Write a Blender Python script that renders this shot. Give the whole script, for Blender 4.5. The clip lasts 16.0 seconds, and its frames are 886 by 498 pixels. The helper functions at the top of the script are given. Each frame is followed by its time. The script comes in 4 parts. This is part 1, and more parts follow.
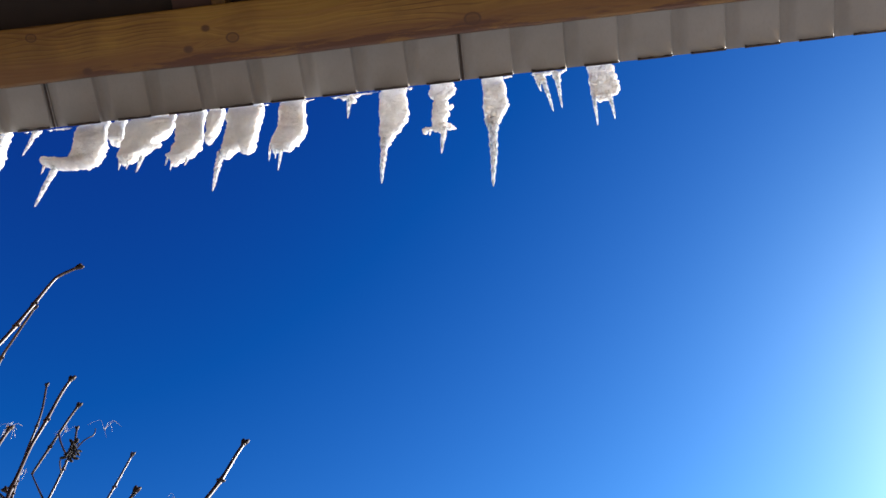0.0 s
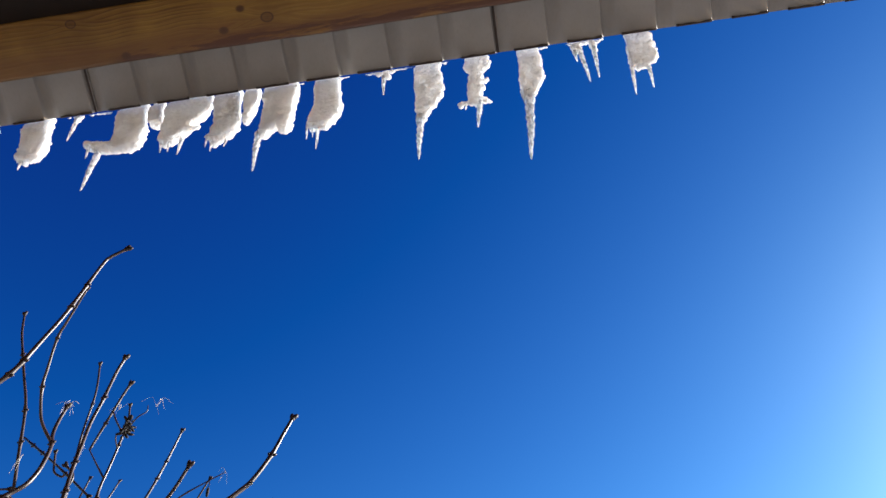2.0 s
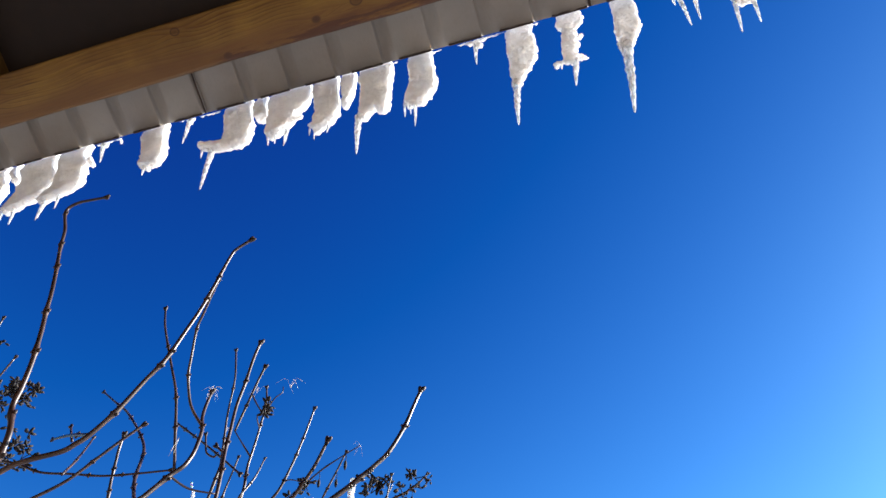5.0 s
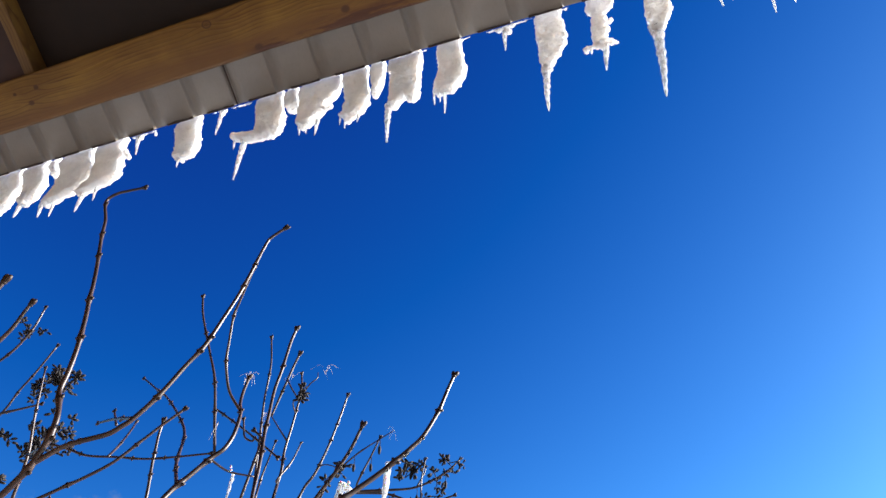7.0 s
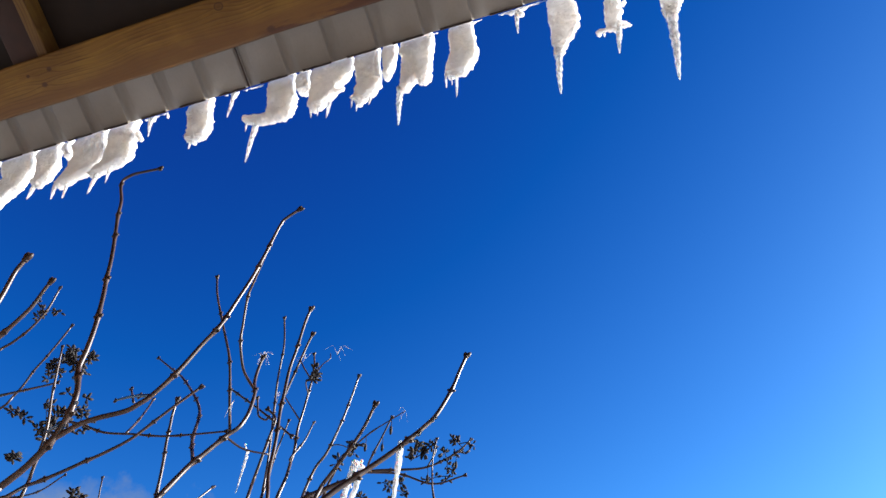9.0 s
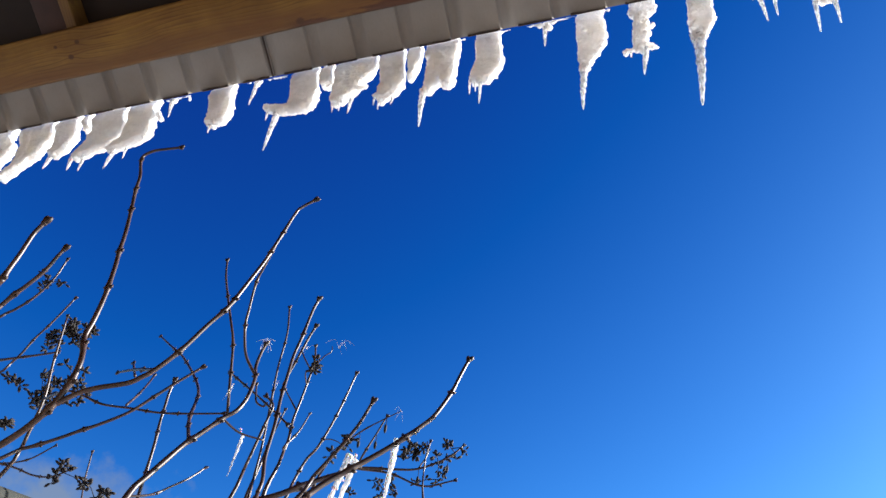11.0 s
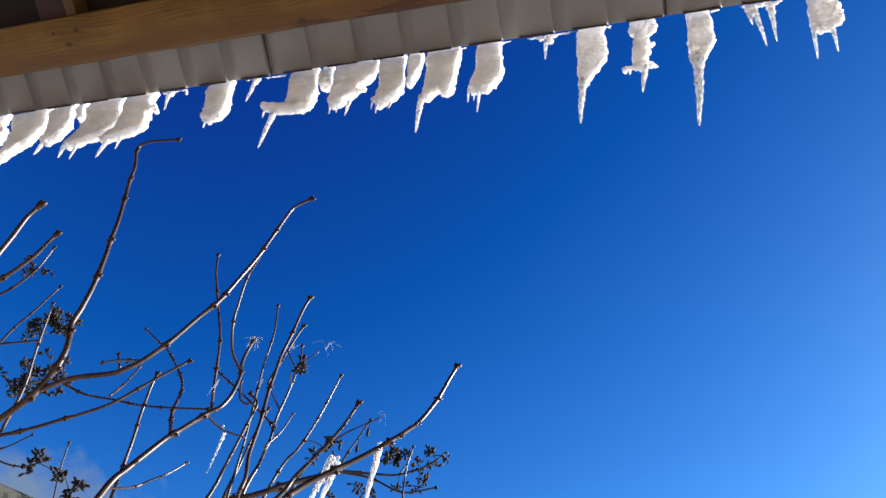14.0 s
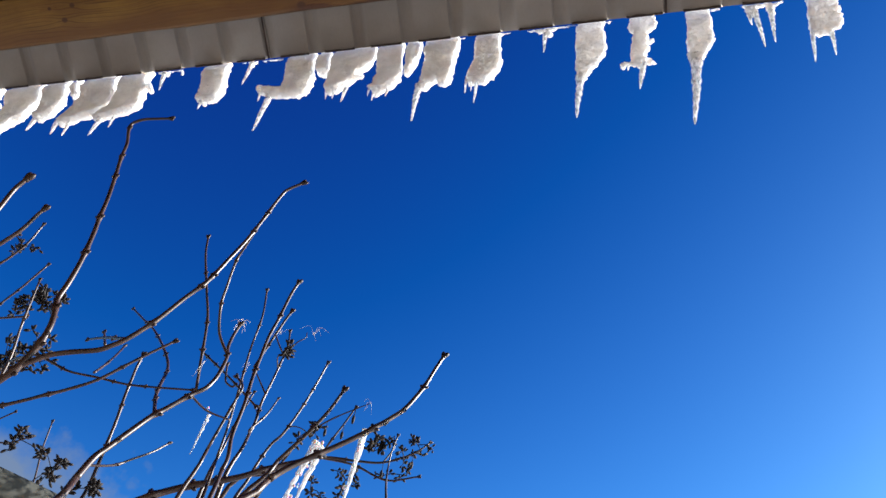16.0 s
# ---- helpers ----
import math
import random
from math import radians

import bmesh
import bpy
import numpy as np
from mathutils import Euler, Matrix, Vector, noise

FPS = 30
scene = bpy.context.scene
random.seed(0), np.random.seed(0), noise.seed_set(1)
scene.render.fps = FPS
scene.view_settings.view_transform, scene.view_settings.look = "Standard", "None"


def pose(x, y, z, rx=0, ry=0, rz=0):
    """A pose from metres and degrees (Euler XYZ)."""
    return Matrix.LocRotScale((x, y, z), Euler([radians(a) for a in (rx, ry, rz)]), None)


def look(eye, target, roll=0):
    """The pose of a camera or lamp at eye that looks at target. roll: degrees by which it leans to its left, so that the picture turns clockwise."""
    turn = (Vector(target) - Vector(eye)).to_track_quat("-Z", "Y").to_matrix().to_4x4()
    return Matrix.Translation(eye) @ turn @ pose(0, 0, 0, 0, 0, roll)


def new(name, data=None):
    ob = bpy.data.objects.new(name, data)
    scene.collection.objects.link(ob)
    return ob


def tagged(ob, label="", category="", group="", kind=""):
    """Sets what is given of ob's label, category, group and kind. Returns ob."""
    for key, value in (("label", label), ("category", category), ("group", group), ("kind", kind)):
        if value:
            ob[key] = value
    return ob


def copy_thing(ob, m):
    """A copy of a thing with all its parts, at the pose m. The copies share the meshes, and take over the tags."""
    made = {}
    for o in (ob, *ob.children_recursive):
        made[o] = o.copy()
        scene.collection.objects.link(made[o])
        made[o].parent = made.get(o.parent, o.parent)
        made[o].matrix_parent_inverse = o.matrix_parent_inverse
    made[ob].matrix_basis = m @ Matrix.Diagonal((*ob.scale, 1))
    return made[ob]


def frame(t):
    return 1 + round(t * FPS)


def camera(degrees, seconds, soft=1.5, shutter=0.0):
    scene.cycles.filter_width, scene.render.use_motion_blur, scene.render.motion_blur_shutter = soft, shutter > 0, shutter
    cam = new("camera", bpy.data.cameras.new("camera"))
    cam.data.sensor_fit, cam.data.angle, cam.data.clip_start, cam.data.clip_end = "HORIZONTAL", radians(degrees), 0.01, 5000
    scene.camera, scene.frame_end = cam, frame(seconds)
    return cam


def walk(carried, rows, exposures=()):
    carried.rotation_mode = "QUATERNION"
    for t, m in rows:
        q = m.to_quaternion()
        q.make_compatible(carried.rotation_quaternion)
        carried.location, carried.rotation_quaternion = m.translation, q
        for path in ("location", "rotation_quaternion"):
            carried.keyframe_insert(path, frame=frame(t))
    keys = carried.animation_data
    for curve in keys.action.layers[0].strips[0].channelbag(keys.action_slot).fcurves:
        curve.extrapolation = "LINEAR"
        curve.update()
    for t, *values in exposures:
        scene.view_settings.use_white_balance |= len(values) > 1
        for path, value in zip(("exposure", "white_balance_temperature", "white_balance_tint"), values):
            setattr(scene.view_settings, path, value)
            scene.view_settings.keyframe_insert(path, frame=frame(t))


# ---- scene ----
cam = camera(61.5, 16.0)

PATH = [
    (0, (1.074, -1.056, 1.409), (0.997, 0.348, 2.831), -3.9),
    (0.5, (1.063, -1.053, 1.408), (0.972, 0.359, 2.822), -3.6),
    (1, (1.066, -1.055, 1.409), (0.94, 0.369, 2.808), -3.0),
    (1.5, (1.062, -1.056, 1.411), (0.926, 0.373, 2.803), -2.9),
    (2, (1.06, -1.058, 1.408), (0.888, 0.381, 2.787), -2.5),
    (2.5, (1.053, -1.063, 1.411), (0.853, 0.379, 2.782), -2.5),
    (3, (1.051, -1.058, 1.408), (0.815, 0.386, 2.771), -2.0),
    (3.5, (1.046, -1.059, 1.411), (0.755, 0.386, 2.763), -2.5),
    (4, (1.044, -1.062, 1.413), (0.691, 0.372, 2.762), -1.9),
    (4.5, (1.043, -1.059, 1.408), (0.634, 0.37, 2.746), -0.8),
    (5, (1.044, -1.063, 1.406), (0.593, 0.368, 2.729), -0.3),
    (5.2, (1.043, -1.062, 1.408), (0.594, 0.378, 2.722), -0.2),
    (7.5, (1.035, -1.07, 1.39), (0.494, 0.352, 2.688), 1.3),
    (8, (1.031, -1.072, 1.385), (0.49, 0.354, 2.679), 1.4),
    (8.5, (1.035, -1.074, 1.388), (0.481, 0.357, 2.671), 1.7),
    (9, (1.031, -1.073, 1.388), (0.476, 0.369, 2.657), 1.8),
    (9.5, (1.032, -1.069, 1.383), (0.465, 0.376, 2.645), 2.7),
    (12, (1.004, -1.075, 1.374), (0.465, 0.344, 2.677), 9.2),
    (12.5, (1.003, -1.073, 1.372), (0.469, 0.354, 2.668), 9.5),
    (13, (1.004, -1.07, 1.371), (0.476, 0.356, 2.67), 9.4),
    (13.5, (1.004, -1.072, 1.374), (0.48, 0.356, 2.673), 9.0),
    (14, (1.004, -1.072, 1.371), (0.482, 0.347, 2.68), 9.1),
    (14.5, (1.001, -1.068, 1.368), (0.479, 0.362, 2.666), 9.5),
    (15, (1.003, -1.069, 1.37), (0.479, 0.368, 2.658), 10.0),
    (15.5, (1.004, -1.064, 1.369), (0.491, 0.369, 2.667), 10.1),
    (16, (1.005, -1.064, 1.368), (0.501, 0.372, 2.666), 10.5),
]
walk(cam, [(t, look(eye, target, roll)) for t, eye, target, roll in PATH],
     exposures=[(0, 0.02), (1, -0.06), (2, -0.12), (3, -0.12), (4, -0.03), (4.5, 0.2), (5, 0.18), (7.5, 0.22), (9.5, 0.22), (12, 0.15), (16, 0.06)])

# ---- world, sun, exposure ----
SUN_AZ, SUN_EL = 48.0, 20.0
world = bpy.data.worlds.new("winter_sky")
scene.world = world
world.use_nodes = True
wt = world.node_tree
sky = wt.nodes.new("ShaderNodeTexSky")
sky.sky_type = "NISHITA"
sky.sun_disc = False
sky.sun_elevation, sky.sun_rotation = radians(SUN_EL), radians(SUN_AZ)
sky.altitude, sky.air_density, sky.dust_density, sky.ozone_density = 1500, 1.0, 1.62, 4.0
# the deep, saturated blue of a dry winter sky: each channel has its own contrast
split, joined = wt.nodes.new("ShaderNodeSeparateColor"), wt.nodes.new("ShaderNodeCombineColor")
wt.links.new(sky.outputs[0], split.inputs[0])
for k, (gain, power, less) in enumerate(((0.505, 1.886, 0.165), (0.862, 1.615, 0.25), (1.27, 1.33, 0.0))):
    up, scaled, floor_at = (wt.nodes.new("ShaderNodeMath") for _ in range(3))
    up.operation, scaled.operation, floor_at.operation = "POWER", "MULTIPLY_ADD", "MAXIMUM"
    up.inputs[1].default_value, scaled.inputs[1].default_value, scaled.inputs[2].default_value = power, gain, -less
    floor_at.inputs[1].default_value = 0.03
    wt.links.new(split.outputs[k], up.inputs[0])
    wt.links.new(up.outputs[0], scaled.inputs[0])
    wt.links.new(scaled.outputs[0], floor_at.inputs[0])
    wt.links.new(floor_at.outputs[0], joined.inputs[k])
wt.nodes["Background"].inputs["Strength"].default_value = 0.097
wt.links.new(joined.outputs[0], wt.nodes["Background"].inputs["Color"])
sun = new("sun", bpy.data.lights.new("sun", "SUN"))
sun.data.energy, sun.data.angle, sun.data.color = 9.4, radians(0.53), (1.0, 0.955, 0.895)
az, el = radians(SUN_AZ), radians(SUN_EL)
toward = Vector((math.sin(az) * math.cos(el), math.cos(az) * math.cos(el), math.sin(el)))
sun.matrix_world = Matrix.Translation((6, 6, 8)) @ toward.to_track_quat("Z", "Y").to_matrix().to_4x4()

# ---- materials ----


class Nodes:
    """Short hand for a node material."""

    def __init__(self, name, **values):
        self.mat = bpy.data.materials.new(name)
        self.mat.use_nodes = True
        self.tree = self.mat.node_tree
        self.bsdf = self.tree.nodes["Principled BSDF"]
        for key, value in values.items():
            self.bsdf.inputs[key.replace("_", " ")].default_value = value

    def add(self, kind, **values):
        node = self.tree.nodes.new("ShaderNode" + kind)
        for key, value in values.items():
            node.inputs[key.replace("_", " ")].default_value = value
        return node

    def link(self, a, b):
        self.tree.links.new(a, b)
        return self

    def coords(self, scale):
        tc, mp = self.add("TexCoord"), self.add("Mapping", Scale=scale)
        self.link(tc.outputs["Object"], mp.inputs["Vector"])
        return mp.outputs[0]

    def noise(self, vec, scale, detail=4.0, rough=0.55, distortion=0.0):
        n = self.add("TexNoise", Scale=scale, Detail=detail, Roughness=rough, Distortion=distortion)
        self.link(vec, n.inputs["Vector"])
        return n.outputs["Fac"]

    def ramp(self, fac, stops):
        r = self.add("ValToRGB")
        els = r.color_ramp.elements
        while len(els) < len(stops):
            els.new(0.5)
        for e, (p, c) in zip(els, stops):
            e.position, e.color = p, (*c, 1) if len(c) == 3 else c
        self.link(fac, r.inputs[0])
        return r.outputs[0]

    def math(self, op, a, b):
        m = self.add("Math")
        m.operation = op
        for slot, v in zip(m.inputs, (a, b)):
            if isinstance(v, (int, float)):
                slot.default_value = v
            else:
                self.link(v, slot)
        return m.outputs[0]

    def mix(self, fac, a, b, blend="MIX"):
        m = self.add("Mix")
        m.data_type, m.blend_type = "RGBA", blend
        for slot, v in zip((m.inputs[0], m.inputs[6], m.inputs[7]), (fac, a, b)):
            if isinstance(v, (int, float)):
                slot.default_value = v
            elif isinstance(v, tuple):
                slot.default_value = (*v, 1)
            else:
                self.link(v, slot)
        return m.outputs[2]

    def base(self, colour):
        return self.link(colour, self.bsdf.inputs["Base Color"])

    def bump(self, height, strength, distance):
        b = self.add("Bump", Strength=strength, Distance=distance)
        self.link(height, b.inputs["Height"])
        return self.link(b.outputs[0], self.bsdf.inputs["Normal"])


def snow_material():
    n = Nodes("wet_snow", Roughness=0.42, Subsurface_Weight=1.0, Subsurface_Scale=0.034, IOR=1.31)
    n.bsdf.inputs["Subsurface Radius"].default_value = (1.0, 0.95, 0.9)
    v = n.coords((1, 1, 1))
    big, fine = n.noise(v, 28, 5), n.noise(v, 260, 4, 0.7)
    n.base(n.ramp(big, [(0.3, (0.77, 0.78, 0.79)), (0.55, (0.86, 0.87, 0.88)), (0.75, (0.93, 0.94, 0.945))]))
    n.bump(n.math("ADD", n.math("MULTIPLY", big, 1.5), fine), 0.55, 0.004)
    return n.mat


def ice_material():
    n = Nodes("clear_ice", Roughness=0.05, Subsurface_Weight=0.9, Subsurface_Scale=0.03, IOR=1.31, Transmission_Weight=0.6, Specular_IOR_Level=0.6)
    n.bsdf.inputs["Subsurface Radius"].default_value = (0.85, 0.95, 1.0)
    v = n.coords((1, 1, 0.45))
    bub = n.noise(v, 120, 4, 0.6)
    n.base(n.ramp(bub, [(0.3, (0.90, 0.93, 0.96)), (0.7, (0.98, 0.99, 1.0))]))
    n.link(n.ramp(bub, [(0.38, (0.65, 0.65, 0.65)), (0.60, (0.04, 0.04, 0.04))]), n.bsdf.inputs["Transmission Weight"])
    n.bump(bub, 0.5, 0.003)
    return n.mat


# knots of the eave beam: x, distance from the eave along the slope, radius
# and whether the whole knot is dark or only its ring
KNOTS = ((0.041, 0.221, 0.012, 0), (0.541, 0.166, 0.014, 0), (0.426, 0.150, 0.011, 1), (0.478, 0.195, 0.010, 1), (0.163, 0.126, 0.011, 1),
         (1.136, 0.143, 0.018, 0), (-0.539, 0.207, 0.008, 1), (-0.575, 0.170, 0.009, 1), (-0.617, 0.206, 0.006, 1))


def pine_material(name, knots=(), tone=1.0, turn=(1, 1, 1)):
    """Planed pine; grain runs along the object's x."""
    n = Nodes(name, Roughness=0.62)
    tc = n.add("TexCoord")
    mp = n.add("Mapping", Scale=turn)
    n.link(tc.outputs["Object"], mp.inputs["Vector"])
    sep = n.add("SeparateXYZ")
    n.link(mp.outputs[0], sep.inputs[0])
    warp = n.noise(mp.outputs[0], 2.2, 2)
    across = n.math("ADD", sep.outputs["Y"], n.math("MULTIPLY", warp, 0.07))
    dark = None
    for kx, ks, kr, full in knots:
        dx = n.math("MULTIPLY", n.math("SUBTRACT", sep.outputs["X"], kx), 0.42)
        dy = n.math("SUBTRACT", sep.outputs["Y"], ks)
        d2 = n.math("ADD", n.math("MULTIPLY", dx, dx), n.math("MULTIPLY", dy, dy))
        fall = n.math("POWER", 2.718, n.math("MULTIPLY", d2, -1.0 / (2.2 * kr) ** 2))
        across = n.math("ADD", across, n.math("MULTIPLY", n.math("MULTIPLY", fall, n.math("SIGN", dy, 0)), kr * 0.9))
        ex = n.math("SUBTRACT", sep.outputs["X"], kx)
        r = n.math("SQRT", n.math("ADD", n.math("MULTIPLY", n.math("MULTIPLY", ex, ex), 0.55), n.math("MULTIPLY", dy, dy)), 0)
        ring = n.math("DIVIDE", r, kr)
        spot = n.ramp(ring, [(0.0, (1, 1, 1)), (0.55, (0.9, 0.9, 0.9)), (0.75, (0.6, 0.6, 0.6)), (1.0, (0, 0, 0))] if full else
                      [(0.0, (0.55, 0.55, 0.55)), (0.60, (0.42, 0.42, 0.42)), (0.78, (1.0, 1.0, 1.0)), (1.0, (0, 0, 0))])
        dark = spot if dark is None else n.math("MAXIMUM", dark, spot)
    comb = n.add("CombineXYZ")
    n.link(n.math("MULTIPLY", sep.outputs["X"], 0.035), comb.inputs[0])
    n.link(across, comb.inputs[1])
    n.link(n.math("MULTIPLY", sep.outputs["Z"], 0.6), comb.inputs[2])
    ringwave = n.add("TexWave", Scale=30.0, Distortion=9.0, Detail=7.0, Detail_Scale=1.7)
    ringwave.bands_direction = "Y"
    n.link(comb.outputs[0], ringwave.inputs["Vector"])
    lines = n.math("MULTIPLY", ringwave.outputs["Fac"], n.ramp(n.noise(mp.outputs[0], 3.2, 3), [(0.40, (0.62, 0.62, 0.62)), (0.60, (1, 1, 1))]))
    streak = n.noise(comb.outputs[0], 160, 4, 0.6)
    blotch = n.noise(mp.outputs[0], 6.0, 4)
    t3 = lambda r, g, b: (r * tone, g * tone, b * tone)
    c = n.ramp(lines, [(0.0, t3(0.345, 0.198, 0.036)), (0.55, t3(0.385, 0.228, 0.042)), (0.78, t3(0.30, 0.160, 0.028)), (1.0, t3(0.145, 0.064, 0.013))])
    c = n.mix(n.ramp(streak, [(0.42, (0, 0, 0)), (0.66, (0.65, 0.65, 0.65))]), c, t3(0.26, 0.125, 0.032))
    c = n.mix(n.ramp(blotch, [(0.42, (0, 0, 0)), (0.72, (0.7, 0.7, 0.7))]), c, t3(0.17, 0.078, 0.015))
    if knots:
        # redder heartwood along the outer half
        heart = n.math("ADD", sep.outputs["Y"], n.math("MULTIPLY", n.math("SUBTRACT", n.noise(n.coords((0.5, 4, 1)), 4.0, 4), 0.5), 0.09))
        c = n.mix(n.ramp(heart, [(0.145, (0.7, 0.7, 0.7)), (0.175, (0, 0, 0))]), c, t3(0.20, 0.085, 0.022))
        # brown resin and damp stain that follows the outer arris in places
        near = n.math("DIVIDE", n.math("SUBTRACT", 0.147, sep.outputs["Y"]), 0.014)
        patch = n.ramp(n.noise(n.coords((1, 9, 1)), 5.0, 6, 0.7), [(0.44, (0, 0, 0)), (0.56, (1, 1, 1))])
        reach = n.add("MapRange", From_Min=0.10, From_Max=0.24)
        n.link(sep.outputs["X"], reach.inputs[0])
        patch = n.math("MULTIPLY", patch, reach.outputs[0])
        stain = n.add("Clamp")
        n.link(n.math("MULTIPLY", near, patch), stain.inputs[0])
        c = n.mix(n.math("MULTIPLY", stain.outputs[0], 0.9), c, (0.085, 0.030, 0.014))
    if dark is not None:
        c = n.mix(dark, c, (0.075, 0.03, 0.012))
    n.base(c)
    n.bump(n.math("ADD", ringwave.outputs["Fac"], streak), 0.25, 0.0015)
    return n.mat


def sheet_material():
    n = Nodes("grey_primer_steel", Roughness=0.5, Metallic=0.0)
    v = n.coords((1, 1, 1))
    a, b = n.noise(v, 9, 5), n.noise(n.coords((60, 4, 60)), 3, 3)
    c = n.ramp(a, [(0.3, (0.262, 0.238, 0.207)), (0.7, (0.308, 0.280, 0.246))])
    c = n.mix(n.ramp(b, [(0.5, (0, 0, 0)), (0.8, (0.25, 0.25, 0.25))]), c, (0.20, 0.175, 0.15))
    n.base(c)
    n.bump(a, 0.08, 0.002)
    return n.mat


def plain(name, colour, rough, spread=0.25, scale=20.0, bump=0.3, metal=0.0):
    n = Nodes(name, Roughness=rough, Metallic=metal)
    f = n.noise(n.coords((1, 1, 1)), scale, 5)
    lo, hi = tuple(c * (1 - spread) for c in colour), tuple(min(1, c * (1 + spread)) for c in colour)
    n.base(n.ramp(f, [(0.3, lo), (0.7, hi)]))
    n.bump(f, bump, 0.003)
    return n.mat


def bark_material():
    n = Nodes("twig_bark", Roughness=0.40, IOR=1.65)
    v = n.coords((1, 1, 1))
    a, b = n.noise(v, 30, 4), n.noise(v, 420, 3)
    c = n.ramp(a, [(0.25, (0.018, 0.006, 0.005)), (0.5, (0.038, 0.016, 0.013)), (0.78, (0.090, 0.056, 0.045))])
    c = n.mix(n.ramp(b, [(0.55, (0, 0, 0)), (0.75, (0.35, 0.35, 0.35))]), c, (0.12, 0.085, 0.08))
    n.base(c)
    n.bump(n.math("ADD", a, b), 0.15, 0.0006)
    return n.mat


SNOW, ICE = snow_material(), ice_material()
WATER = Nodes("meltwater", Roughness=0.02, IOR=1.33, Transmission_Weight=1.0).mat
BEAM = pine_material("beam_pine", KNOTS, 0.77)
PINE = pine_material("rafter_pine", (), 0.55, (1, 1, 1))
# dark copy of the rafter wood, with its shade put into the colour
RAFTER_DARK = plain("shaded_rafter_pine", (0.034, 0.011, 0.006), 0.6, 0.35, 12)
SHEET = sheet_material()
LIP = plain("dark_brown_paint", (0.035, 0.022, 0.018), 0.4, 0.3, 30)
# near-black brown: the shade inside the roof is put into this colour
INTERIOR_DARK = plain("shaded_roof_interior", (0.011, 0.0055, 0.0042), 0.7, 0.3, 14)
STEEL = plain("bare_steel_edge", (0.30, 0.29, 0.28), 0.35, 0.15, 30, 0.1, 0.8)
BARK = bark_material()
BUD = plain("bud_scales", (0.028, 0.014, 0.011), 0.5, 0.4, 150)
HUSK = plain("dry_husk", (0.013, 0.010, 0.011), 0.75, 0.45, 90)
FIBRE = plain("pale_fibre", (0.80, 0.76, 0.70), 0.8, 0.2, 60)
GREY = plain("weathered_grey_wood", (0.06, 0.064, 0.06), 0.9, 0.08, 5)
GREY.node_tree.nodes["Principled BSDF"].inputs["Specular IOR Level"].default_value = 0.1
GROUND_SNOW = plain("ground_snow", (0.44, 0.42, 0.40), 0.7, 0.15, 1.5, 0.5)
SIDING = plain("house_siding", (0.15, 0.09, 0.05), 0.7, 0.25, 5)

# ---- helpers ----
EAVE_Z, SLOPE, PITCH = 3.1, radians(30), 0.1375
ROOF = Matrix.Translation((0, 0, EAVE_Z)) @ Matrix(((1, 0, 0, 0), (0, -math.cos(SLOPE), -math.sin(SLOPE), 0), (0, math.sin(SLOPE), -math.cos(SLOPE), 0), (0, 0, 0, 1)))


def on_roof(x, s, h):
    """x along the eave, s up the slope from the eave, h below the sheet's underside."""
    return ROOF @ Vector((x, s, h))


def mesh_of(name, bm, material, smooth=True):
    bmesh.ops.recalc_face_normals(bm, faces=bm.faces)
    me = bpy.data.meshes.new(name)
    bm.to_mesh(me)
    bm.free()
    me.materials.append(material)
    for p in me.polygons:
        p.use_smooth = smooth
    return me


def part(name, bm, material, parent, label="", smooth=True):
    ob = new(name, mesh_of(name, bm, material, smooth))
    ob.parent = parent
    return tagged(ob, label)


def thing(name, bm, material, label, category, group="", kind="", smooth=True):
    return tagged(new(name, mesh_of(name, bm, material, smooth)), label, category, group, kind)


def box(bm, lo, hi, bevel=0.0, m=None):
    ret = bmesh.ops.create_cube(bm, size=1.0)
    c, d = (Vector(lo) + Vector(hi)) / 2, Vector(hi) - Vector(lo)
    for v in ret["verts"]:
        v.co = c + Vector((v.co.x * d.x, v.co.y * d.y, v.co.z * d.z))
    if bevel:
        edges = list({e for v in ret["verts"] for e in v.link_edges})
        bmesh.ops.bevel(bm, geom=edges, offset=bevel, segments=3, profile=0.5, affect="EDGES")
    if m is not None:
        bmesh.ops.transform(bm, matrix=m, verts=bm.verts)
    return bm


def smooth_path(points, steps):
    """Catmull-Rom through points of any dimension."""
    p = [np.array(q, float) for q in points]
    p = [2 * p[0] - p[1], *p, 2 * p[-1] - p[-2]]
    out = []
    for i in range(1, len(p) - 2):
        for k in range(steps):
            t = k / steps
            out.append(0.5 * (2 * p[i] + (p[i + 1] - p[i - 1]) * t + (2 * p[i - 1] - 5 * p[i] + 4 * p[i + 1] - p[i + 2]) * t * t
                              + (3 * p[i] - p[i - 1] - 3 * p[i + 1] + p[i + 2]) * t ** 3))
    out.append(p[-2])
    return out


